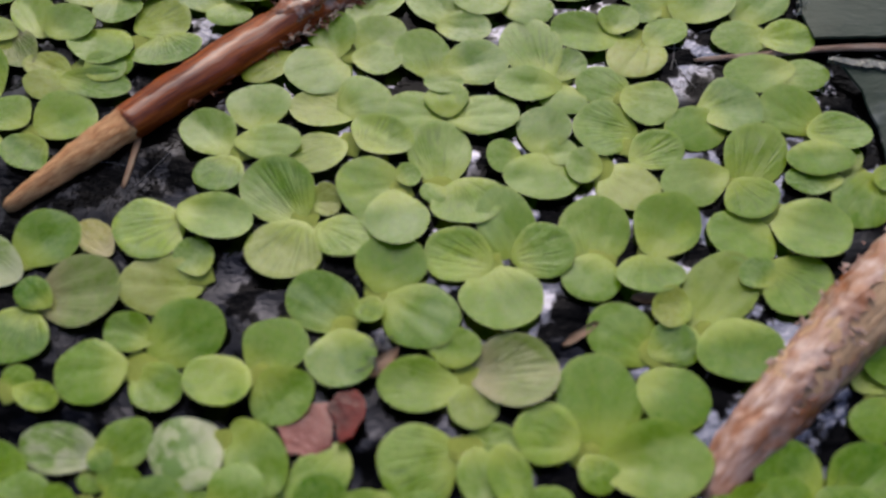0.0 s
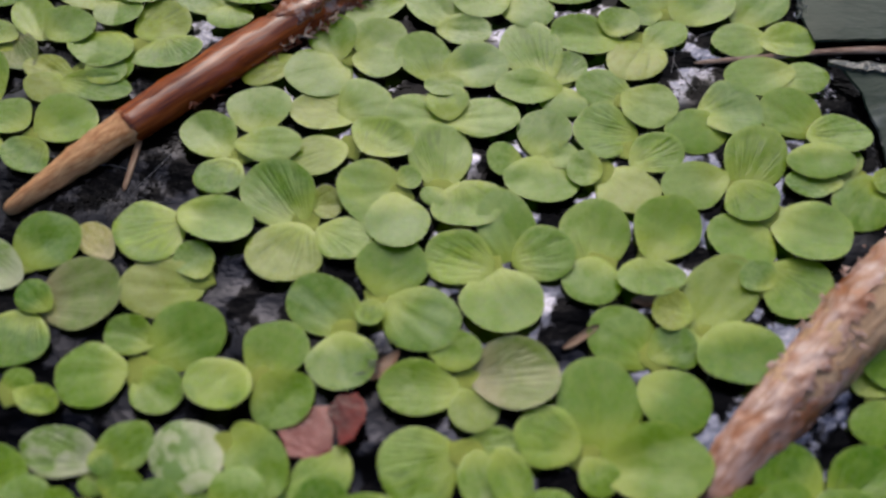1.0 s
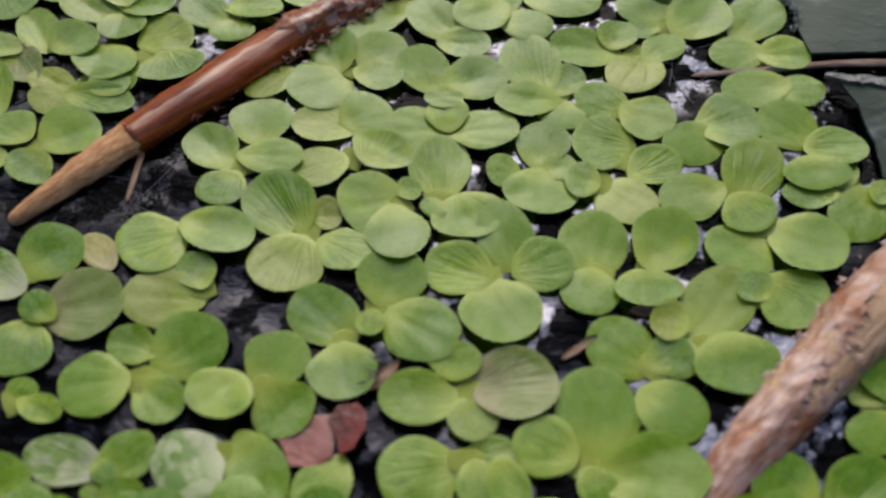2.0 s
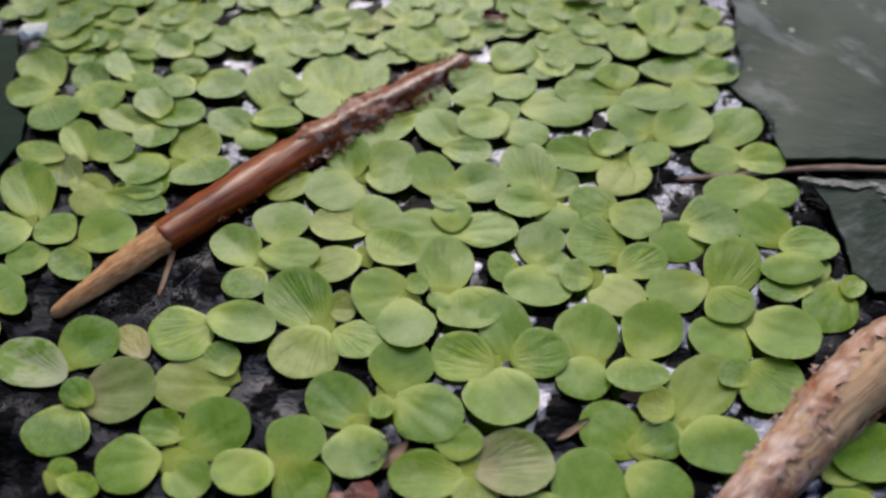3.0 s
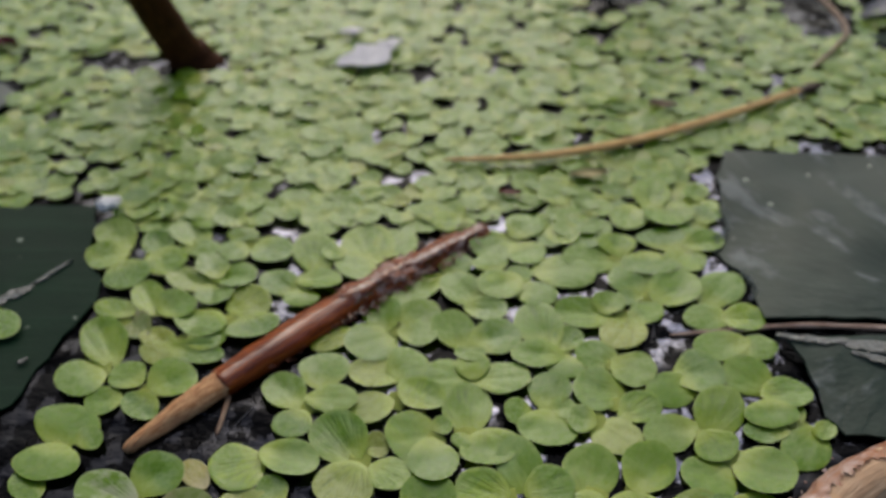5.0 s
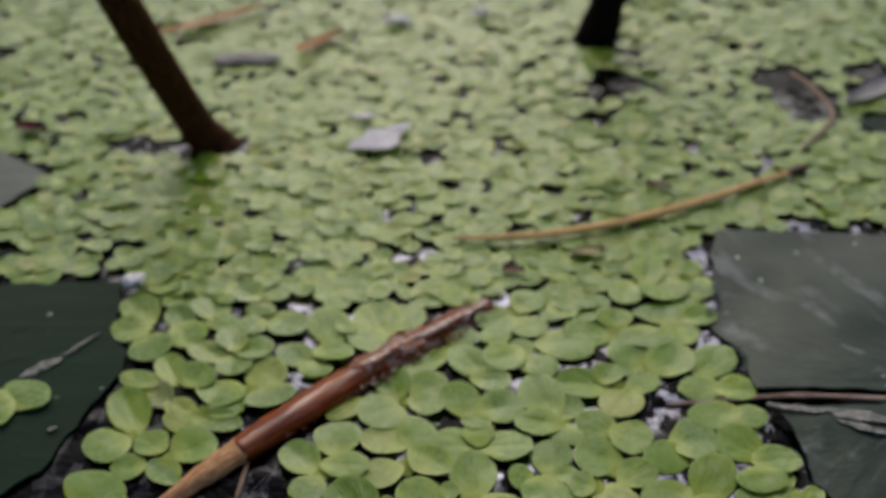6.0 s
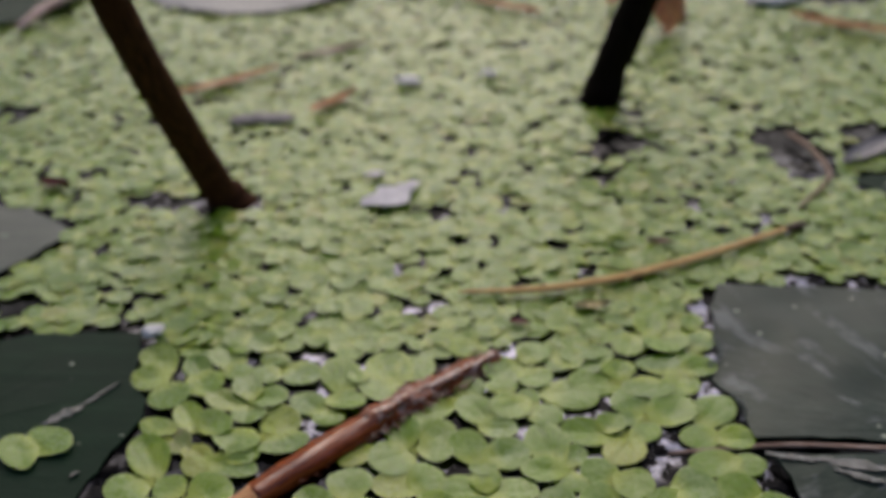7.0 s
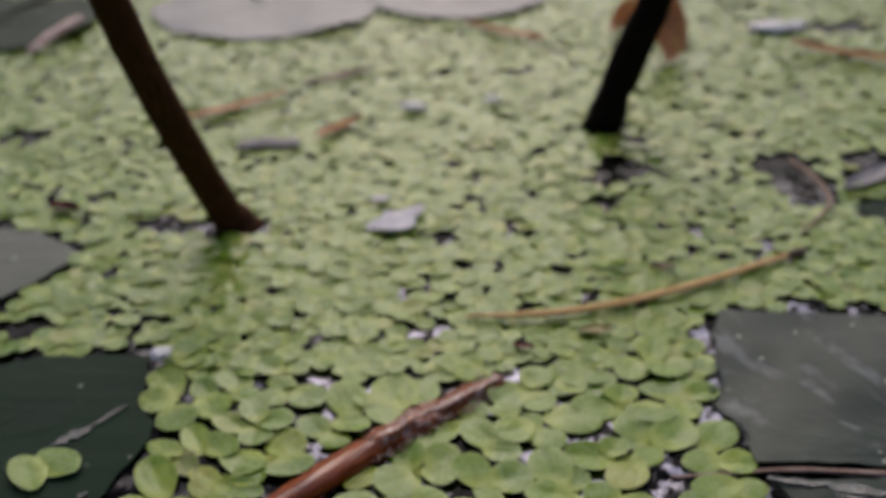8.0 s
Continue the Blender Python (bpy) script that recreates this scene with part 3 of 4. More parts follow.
# ---- floating plants ----
def leaf_shape(seed, around, rings, thick):
    """An oval floating leaf of half-length 1, its foot towards -x: cupped or domed, pleated, with a soft rim."""
    rng = random.Random(seed)
    cup, keel, pleat = rng.uniform(-0.03, 0.05), rng.uniform(-0.04, 0.06), rng.uniform(0.003, 0.012)
    hollow, deep = rng.uniform(-0.65, -0.1), rng.uniform(0.01, 0.07)
    fold, fold_way, fold_at = rng.choice((0.0, 0.05, 0.09, -0.06, 0.12)), rng.uniform(0, 6.3), rng.uniform(-0.25, 0.25)
    skew, phase, folds = rng.uniform(-0.06, 0.06), rng.uniform(0, 6), rng.choice((6, 7, 8, 9))
    wob = [(rng.uniform(0, 0.022), rng.uniform(0, 6)) for _ in range(4)]
    sag = rng.uniform(-0.07, 0.06)

    def point(r, w):
        edge = 1 + sum(a * math.cos((k + 2) * w + p) for k, (a, p) in enumerate(wob))
        x, y = r * math.cos(w) * edge, r * math.sin(w) * edge
        foot = max(0.0, -math.cos(w)) ** 8 * max(0.0, r - 0.55) / 0.45
        x -= 0.05 * foot
        y *= 1 - 0.18 * max(0.0, -x) ** 1.5
        y += skew * x * x
        fan = math.atan2(y, x + 1.35)
        z = cup * (r * r - 0.75) + keel * abs(y) * (1 - 0.4 * r) + sag * x * r + pleat * math.cos(folds * fan * 2.2 + phase) * r * (1.15 - r) * 3
        across = x * math.cos(fold_way) + y * math.sin(fold_way) - fold_at
        z += fold * (math.sqrt(across * across + 0.008) - 0.35)
        z -= deep * math.exp(-((x - hollow) ** 2 + y * y) * 7.0)
        z -= 0.13 * max(0.0, -x - 0.25) ** 1.4
        return x, y, z - 0.010 * max(0, r - 0.86) / 0.14

    verts = [point(0, 0)]
    levels = [(k + 1) / rings for k in range(rings - 1)] + [0.955, 1.0] if rings > 3 else [0.55, 0.9, 1.0]
    for r in levels:
        verts += [point(r, 2 * math.pi * k / around) for k in range(around)]
    sink = min(v[2] for v in verts if v[0] > -0.3)
    verts = [(x, y, z - sink) for x, y, z in verts]
    uvs = [(v[0], v[1]) for v in verts]
    faces = [(0, 1 + k, 1 + (k + 1) % around) for k in range(around)]
    for j in range(len(levels) - 1):
        a, b = 1 + j * around, 1 + (j + 1) * around
        faces += [(a + k, b + k, b + (k + 1) % around, a + (k + 1) % around) for k in range(around)]
    last = 1 + (len(levels) - 1) * around
    a = len(verts)
    for k in range(around):
        verts.append(verts[last + k])
        uvs.append(uvs[last + k])
    b = len(verts)
    for k in range(around):
        x, y, z = verts[a + k]
        verts.append((x * 0.95, y * 0.95, z - thick))
        uvs.append((x, y))
    faces += [(a + k, b + k, b + (k + 1) % around, a + (k + 1) % around) for k in range(around)]
    verts.append((0, 0, verts[0][2] - thick))
    uvs.append((0, 0))
    faces += [(b + (k + 1) % around, b + k, len(verts) - 1) for k in range(around)]
    return np.array(verts), faces, np.array(uvs)


LEAVES = [mesh_of("leaf", *leaf_shape(100 + k, 28, 7, 0.028)) for k in range(22)]
LABELS = {LEAF: "small floating water plant with bright green oval leaves",
          YELLOW_LEAF: "small floating water plant with a yellowed leaf",
          MOTTLED_LEAF: "small floating plant with a whitish mottled green leaf",
          BROWN_LEAF: "floating water plant with one large browning leaf"}


def crown_mesh(seed):
    """The pale knot where the leaves of a plant meet."""
    bm = bmesh.new()
    bmesh.ops.create_icosphere(bm, subdivisions=2, radius=1.0)
    for v in bm.verts:
        v.co *= 1 + 0.35 * noise.noise(v.co * 1.6 + Vector((seed, 0, 0)))
        v.co.z *= 0.42
    me = bpy.data.meshes.new("crown")
    bm.to_mesh(me)
    bm.free()
    me.polygons.foreach_set("use_smooth", [True] * len(me.polygons))
    me.materials.append(CROWN)
    return me


CROWNS = [crown_mesh(k * 3.7) for k in range(5)]
PLACED = []  # middles and half-widths of all leaves laid so far (mm)
dice = random.Random(5)


def plant(x, y, *leaves, tone=None, base=0.0, label=""):
    """A floating plant: middle (mm), then for each leaf its offset, length, width (mm) and the way its tip points (degrees)."""
    ob = thing("floating_plant", label or LABELS.get(tone or LEAF), "water plant", "floating plants", (x * 0.001, y * 0.001, 0.0))
    lift = dice.uniform(0.0, 0.35)
    for k, (dx, dy, length, width, turn) in enumerate(leaves):
        material = tone if tone and k == 0 else LEAF
        leaf = part("leaf", dice.choice(LEAVES), material, ob, "" if material is LEAF else "discoloured leaf")
        size = math.sqrt(length * width)
        leaf.matrix_basis = pose(dx * 0.001, dy * 0.001, (0.4 + base + lift + 0.26 * (k % 3)) * 0.001) \
            @ pose(0, 0, 0, 0, 0, turn) @ pose(0, 0, 0, dice.gauss(0, 2.8), -abs(dice.gauss(1.2, 2.0)), 0) \
            @ Matrix.Diagonal((length * 0.00052, width * 0.00052, size * 0.0005, 1))
        PLACED.append((x + dx, y + dy, size * 0.5))
    if len(leaves) > 1:
        knot = part("crown", dice.choice(CROWNS), CROWN, ob)
        knot.matrix_basis = pose(0, 0, (0.30 + base) * 0.001, 0, 0, dice.uniform(0, 360)) @ Matrix.Diagonal((0.0023, 0.0019, 0.0004, 1))
    return ob


# plants near the twig and the branch, one by one
plant(-65.4, 117.9, (-1.3, 6.4, 13, 8.2, 117), (-3, -3.1, 8.5, 9.9, -144))
plant(-55.8, 112.1, (3.7, 2.8, 8.5, 9.7, 37), (-0.3, -4, 5.5, 8.4, -130), (-4.2, 3.1, 6.7, 6.9, 144), (-7.2, -2.7, 6.3, 6.5, -159))
plant(-52.1, 121.8, (-4, -0.6, 5.3, 7.3, -126), (3.2, -0.4, 10.4, 5.8, -15), (4, 2.7, 5.6, 6.9, 48))
plant(-52.4, 89.9, (-4.8, -0.4, 11.2, 7.6, 155), (2.6, 3.1, 8.4, 8.9, 51), tone=MOTTLED_LEAF)
plant(-41.2, 91.3, (-2.3, 1.9, 6.5, 4.3, 128), tone=YELLOW_LEAF)
plant(-32.9, 96.6, (-4, -2, 8.7, 10.6, -153), (4.3, -0.5, 10.4, 7.8, -22))
plant(-30.0, 87.7, (-4.2, -1.7, 10.1, 8.7, 177), (-0.5, 2.2, 6, 5, 123))
plant(-49.3, 84.0, (5.4, 0.8, 10.1, 10.5, 8), (-1.4, -5.5, 7.9, 8.8, -104), (-0.1, 0.3, 5.4, 4.2, 138), tone=BROWN_LEAF)
plant(-34.8, 74.4, (4.8, 4.3, 9.4, 9.1, 42), (-1.9, 4.3, 6.3, 5.1, 157), (-5.4, -1.3, 7.9, 8.7, -167), (2.3, -3, 7.1, 6, -44))
plant(-26.4, 108.5, (-4.9, 3.1, 9, 7.4, 128), (-2.6, -4.4, 6.6, 7, -120), (3.6, 1, 9, 6.6, -8), (1.5, 8.4, 8.8, 9.1, 80))
plant(-16.9, 96.4, (-3.8, 4.5, 11.5, 9.6, 125), (-2.3, -5.2, 9.6, 9.8, -114), (5.1, -3.2, 7.4, 7.1, -32), (2.5, 3.1, 4.1, 5.4, 9))
plant(-11.9, 117.1, (-3.9, -0.8, 9.3, 7.9, 168), (2, 0.9, 7.4, 9.2, 28))
plant(-11.5, 128.0, (-3.6, 4, 9.2, 7.3, 100), (3.5, 3.3, 8.3, 8.3, 44), (3.3, -2.1, 7.2, 6.3, -7), (-5.3, -3.7, 9.6, 10.6, -145))
plant(-11.6, 109.6, (-4.4, -1.7, 8.1, 7.6, -158), (4.4, 1.2, 7.2, 9.3, 58))
plant(-4.7, 100.8, (-3.6, 0.3, 9.2, 10.9, -164), (1.3, 2.6, 3.3, 4.2, 19), (-0.2, -4.9, 9.5, 8.2, -85))
plant(0.9, 101.9, (0, 5.9, 11.4, 8.5, 90), (3.6, -3.1, 7.8, 10, -72), (-1, -1.8, 3.1, 3.9, -137))
plant(1.9, 115.3, (-4.3, -0.2, 8.9, 8.5, -178), (5.3, -0.6, 9.7, 7.9, 3), (0, 2.3, 6.3, 6.1, 89))
plant(2.3, 123.7, (-3.8, 3.8, 9.6, 8.1, 108), (4, 1.4, 9.4, 8.9, 19), (-0.8, -2.7, 4.8, 5.6, -90))
plant(15.1, 107.0, (0.3, 4.9, 8.5, 7.4, 75), (-0.7, -4, 8.3, 10, -98), (-5.5, -0.5, 4.8, 5.9, 173), (2.3, 0.6, 5, 4.7, 15))
plant(11.8, 90.0, (-2.4, 4.8, 12, 7.5, 103), (2.1, 0.5, 7.8, 8.2, 14))
plant(7.0, 88.5, (-4, 1.6, 8.8, 8.4, 159), (1.1, -5.1, 10.2, 10.2, -78))
plant(-6.8, 84.6, (1.3, 4, 8.6, 8.8, 71), (5, -3.8, 10, 9, -37), (-1.2, -3, 3.8, 3.6, -111))
plant(-11.3, 79.1, (-2.4, 3.8, 10.1, 7.9, 139), (0.2, -4.2, 8.1, 8.2, -87))
plant(-20.8, 73.2, (1.7, 3.5, 7.8, 7.9, 64), (3.1, -3.3, 7.2, 7.5, -48), (-4.4, -1.4, 6.9, 8.3, -122))
plant(3.9, 72.2, (5.4, 0.7, 10.1, 10.2, 7), (-5.8, -1, 9.5, 7.1, 179), (-1.6, 3.9, 5.2, 6.4, 82), (0.4, -3.7, 6, 5.7, -84), tone=BROWN_LEAF)
plant(28.0, 118.8, (-3.2, 2, 8, 7.4, 148), (2.8, -1.9, 8, 8.4, -35))
plant(27.4, 108.7, (-3.4, 3.4, 8.5, 10.1, 175), (3.3, -0.8, 8, 6.9, 30))
plant(22.8, 104.9, (3.1, -3.4, 9.1, 8.3, -48), (-2.4, 0, 4.8, 6.5, 168))
plant(39.6, 103.3, (-4.5, -1.1, 9.3, 7.7, -157), (4.5, 3.5, 11.8, 8.4, 65), (2.5, -4.2, 6.5, 7.9, -61))
plant(44.8, 96.9, (-5, -4, 8.3, 9.2, -142), (4.1, -3.2, 10.2, 10.3, -38))
plant(39.5, 114.8, (-2.4, -2.5, 9.2, 7.7, -155), (3, 1.3, 8.6, 10.6, 10))
plant(54.4, 112.2, (-3.4, 3.2, 9.1, 9.1, 136), (2.4, -1.2, 8.7, 7.4, 1), (-1.5, -6.3, 6.2, 9.1, -88))
plant(57.2, 103.7, (0, -4.7, 10.3, 7.6, -124), (-6, -1.3, 7.4, 5.1, -178), (4, -1.2, 3.5, 5, -34), (-1, 3, 5.8, 5.6, 109))
plant(20.8, 89.4, (0.1, 4.7, 10.5, 8.9, 81), (-1.1, -2.9, 7.4, 7.4, -111))
plant(27.8, 90.4, (2.4, 4.2, 10.7, 8.6, 59), (-0.8, -3.7, 6.1, 8.6, -83))
plant(33.1, 78.3, (2.4, 6.1, 12.8, 8.5, 52), (3.1, -2.7, 8.6, 10.6, -78), (-4.1, 3.3, 4.7, 6.3, 160), (-3.6, -1.7, 6.1, 4.9, -116))
plant(41.2, 85.8, (4, -0.7, 8.4, 10.2, -47), (-0.6, 1, 4.4, 5.4, 135))
plant(26.1, 75.5, (-3.4, 2.4, 9.1, 8.5, 144), (2.2, 1.2, 6, 5.4, 28))
plant(23.7, 72.4, (3.8, -3, 8.5, 8.2, -38))
plant(16.5, 63.1, (2.2, 6.1, 11.7, 9.7, 89), (7.8, -1.7, 12, 9.6, -2), (-4, 1.6, 7.2, 7.8, 158), (1.3, -3, 4.8, 4.6, -68))
plant(58.9, 75.5, (-2.7, -1.2, 11.9, 8.3, -162))
plant(52.0, 69.2, (0.6, 4.6, 9.4, 7.2, 47), (-1.4, -2.9, 7.4, 5.4, -160))
plant(40.6, 56.9, (-1.9, 3, 7.2, 8.3, 139), (6, 2, 10, 7.4, 41), (-6.1, 0.1, 5.5, 3.2, -175))
plant(-70.8, 150.2, (-2.1, 6.5, 11.6, 8.3, 125), (-2.3, -0.8, 8.2, 8.5, -161), (3.4, -6.6, 9.2, 9.1, -63))
plant(-62.0, 150.1, (-1.3, 3.5, 9.2, 6.6, 120), (1.5, -2.1, 9.4, 8.8, -54))
plant(-58.8, 133.8, (-2.6, 2.8, 9.9, 6.3, 114), (3.4, 0.5, 7, 8.9, 43))
plant(-64.9, 130.6, (2.8, -1.4, 9.6, 5.8, -61), (-2.2, 2.7, 8.3, 5.7, 163), tone=BROWN_LEAF)
plant(-49.6, 141.8, (-4.9, 0.1, 10, 6.7, 156), (1, -4.2, 6.6, 7.4, -77), (-0.8, 4.1, 8.6, 6.5, 118), (3.8, 1.6, 9.4, 8.1, -8))
plant(-43.5, 131.1, (2, 4.5, 8.4, 10.4, 30), (-6, -1.8, 7.9, 10.9, -119), (3.9, -2.9, 7.3, 10.2, -71))
plant(-51.6, 125.5, (-5.2, -0.4, 7.2, 5.3, 160), (4.4, -0.4, 6.6, 5.3, -25))
plant(-31.9, 140.9, (-4.1, 0.1, 9.1, 7.2, 144), (3.5, 0.8, 9.3, 7.2, -11), (0.6, -4.6, 5.2, 6.9, -87), (1.8, 9.9, 12.4, 9.2, 105))
plant(-44.1, 153.4, (4.7, -1.7, 9.9, 8.5, -45), (-1.8, 3, 4.5, 6.8, 81), (-2.8, -2.5, 6, 7.2, -142))
plant(-55.6, 153.5, (-1.6, 3.9, 10.4, 8.2, 128), (1.6, -1.2, 8.3, 5.7, -12))
plant(-20.3, 149.7, (1, 4, 13, 10.6, 103), (-0.8, -3.3, 8.3, 10.5, -142), (-5.9, 0.9, 4.8, 6.2, -165), (6.7, 3.9, 9.3, 9.9, 30))
plant(10.5, 155.5, (-3.5, -2.5, 10.1, 9.8, -144), (3, -5.2, 7.5, 8.2, -60), (2.9, 3.6, 8.5, 8, 51))
plant(11.4, 141.8, (9.4, 2.7, 12.5, 9.8, -9), (3.3, -4.4, 8.2, 7.1, -12), (-3.6, -2, 9.2, 8.6, -151), (0.1, 1.5, 6.1, 5.3, 87), (-5.5, 5.2, 5.5, 7.6, 104))
plant(1.7, 136.0, (-1.2, 2.8, 11.3, 8.1, 129), (3.1, -3, 8.2, 6.8, -15))
plant(-21.5, 126.7, (-2.7, -1.8, 8.4, 5.8, -138))
plant(-4.4, 142.2, (-4, -3.1, 13, 6.8, -133), (3.1, 4.5, 6.8, 7.1, 56))
plant(18.1, 122.2, (-3.4, 6.4, 12.9, 9, 103), (1.7, 2.8, 6.4, 5.7, 59), (-4.4, -1.7, 9.2, 7.2, -176), (0.6, -4.1, 5.8, 7.1, -111))
plant(27.1, 131.3, (-4.1, 0.5, 10.3, 8.3, 170), (1.4, 3.3, 6, 6.3, 67))
plant(36.8, 136.9, (-2.8, 5.1, 9.3, 9.6, 119), (5.1, 2.2, 11.2, 9.6, 38), (-4.1, -0.6, 5.5, 4.2, -170))
plant(49.1, 135.6, (1.7, 3.4, 11.8, 8.4, 48))
plant(50.0, 130.4, (-3.3, 0.5, 8.6, 7.3, -171), (3.6, -0.1, 7.8, 7.3, -2))
plant(31.5, 131.3, (-1, -4.2, 10.4, 8.6, -114), (3.7, 0.7, 7.9, 5.7, 40))
plant(50.6, 122.6, (-2.7, 0.6, 10.3, 7.5, -167), (3.8, -0, 7, 6.4, 0))
plant(31.4, 150.1, (-4.4, -1.3, 12.4, 8.7, -175), (0.9, 3.1, 6.5, 8.2, 101))
plant(44.4, 152.6, (-1.9, 2.7, 7, 11.5, 95), (6.1, 1.5, 8.6, 6.8, 18), (-6.2, -5.8, 7.7, 11.3, -96), (1.2, -4.2, 8.2, 8.5, -75))
plant(41.1, 166.2, (-4.9, -3.3, 9.5, 7.8, -113), (3.5, -2.8, 8.8, 11.3, -76), (0.9, 4.3, 11.6, 8, 74))
plant(-37.8, 62.9, (-4, 0.7, 9.1, 5.9, 164), (2.9, 1, 7, 5.8, 47), (0.8, -0.8, 3.4, 2.7, -48), (0.3, -3.3, 2.5, 3.3, -110), tone=MOTTLED_LEAF)
plant(-23.6, 63.8, (-4, -0.8, 7.9, 9.4, -148), (3.6, -1.5, 10.4, 6.4, -60), tone=MOTTLED_LEAF)
plant(-13.2, 62.7, (0.5, -2.8, 8.7, 6.3, -121))
plant(3.4, 63.2, (-5.2, -1.6, 9.3, 9.5, -163), (1.1, -3.3, 7.2, 4.5, -84), (4.5, -3.4, 7.5, 4.8, -77), (3, 1, 5.8, 4.2, 1))
plant(-50.1, 61.0, (2.5, -0.1, 5.2, 7.5, 29))
plant(-48.9, 71.5, (0.2, 1.1, 3.4, 4.3, 53), (2.9, -1.3, 5.7, 3.7, -23))
plant(-34.2, 58.2, (-0.2, 1.3, 3.6, 5, 77), (3.5, -1, 6.1, 4.2, -9))
plant(12.0, 56.5, (0, 0.3, 3.6, 5.5, 92), (-19.4, 0.5, 5.2, 2.6, 179))
plant(-92.4, 125.6, (3.7, 2.6, 8.2, 11.6, 54), (-1.1, -0.8, 7.3, 11.7, -142), base=0.9, label="small green floating plant washed up on a lily pad")
plant(-67.6, 99.3, (-0.3, 4.7, 8.6, 12, 66), (4.7, 1.4, 4.2, 5.9, 37), (-0.8, -3.8, 8, 11.2, -102), (-2.7, -8.5, 5.2, 7.5, -139))


# ---- litter ----
def curled_leaf(name, length, width, curl, seed, thick=0.25):
    """A dead leaf (mm): pointed, curled across and along, with thickness."""
    rows, cols = 9, 6
    top = []
    for i in range(rows):
        u = i / (rows - 1)
        half = width / 2 * math.sin(math.pi * (0.06 + 0.92 * u)) ** 0.7
        for j in range(cols):
            v = 2 * j / (cols - 1) - 1
            z = curl * v * v * width * 0.3 + curl * 0.5 * (u - 0.4) ** 2 * length * 0.3 + 0.5 * noise.noise(Vector((u * 3, v * 2, seed)))
            top.append(Vector((length * (u - 0.5) + 0.3 * noise.noise(Vector((u * 7, v * 3, seed + 4))), half * v, z)) * 0.001)
    n = len(top)
    low = [p - Vector((0, 0, thick * 0.001)) for p in top]
    faces = [(i * cols + j, (i + 1) * cols + j, (i + 1) * cols + j + 1, i * cols + j + 1) for i in range(rows - 1) for j in range(cols - 1)]
    faces = [f[::-1] for f in faces] + [tuple(k + n for k in f) for f in faces]
    rim = [j for j in range(cols)] + [i * cols + cols - 1 for i in range(1, rows)] + [(rows - 1) * cols + j for j in range(cols - 2, -1, -1)] + [i * cols for i in range(rows - 2, 0, -1)]
    faces += [(rim[k - 1], rim[k], rim[k] + n, rim[k - 1] + n) for k in range(len(rim))]
    return mesh_of(name, top + low, faces)


def petal_lump(name, x, y, z, seed):
    """A small crumpled petal (mm): folded in on itself."""
    bm = bmesh.new()
    bmesh.ops.create_icosphere(bm, subdivisions=3, radius=1.0)
    for v in bm.verts:
        v.co *= 1 + 0.5 * noise.noise(v.co * 1.9 + Vector((seed, 0, 0)))
        v.co = Vector((v.co.x * x, v.co.y * y, v.co.z * z)) * 0.001
    me = bpy.data.meshes.new(name)
    bm.to_mesh(me)
    bm.free()
    me.polygons.foreach_set("use_smooth", [True] * len(me.polygons))
    return me


def litter(name, label, category, place, turn, tilt, meshes, group=""):
    ob = thing(name, label, category, group)
    ob.matrix_basis = pose(place[0] * 0.001, place[1] * 0.001, place[2] * 0.001, tilt, 0, turn)
    for part_name, mesh, material, offset in meshes:
        p = part(part_name, mesh, material, ob)
        p.matrix_basis = pose(*[v * 0.001 for v in offset[:3]], 0, 0, offset[3])
    return ob


def streak(x0, y0, x1, y1, width, seed):
    """The ragged outline of a long smear between two places (mm)."""
    rng = random.Random(seed)
    way = Vector((x1 - x0, y1 - y0))
    side = Vector((-way.y, way.x)).normalized() * width / 2
    one, two = [], []
    for k in range(8):
        p = Vector((x0, y0)) + way * (k / 7)
        wide = math.sin(math.pi * (0.08 + 0.84 * k / 7))
        one.append(tuple(p + side * wide * rng.uniform(0.3, 1.2)))
        two.append(tuple(p - side * wide * rng.uniform(0.3, 1.2)))
    return one + two[::-1]


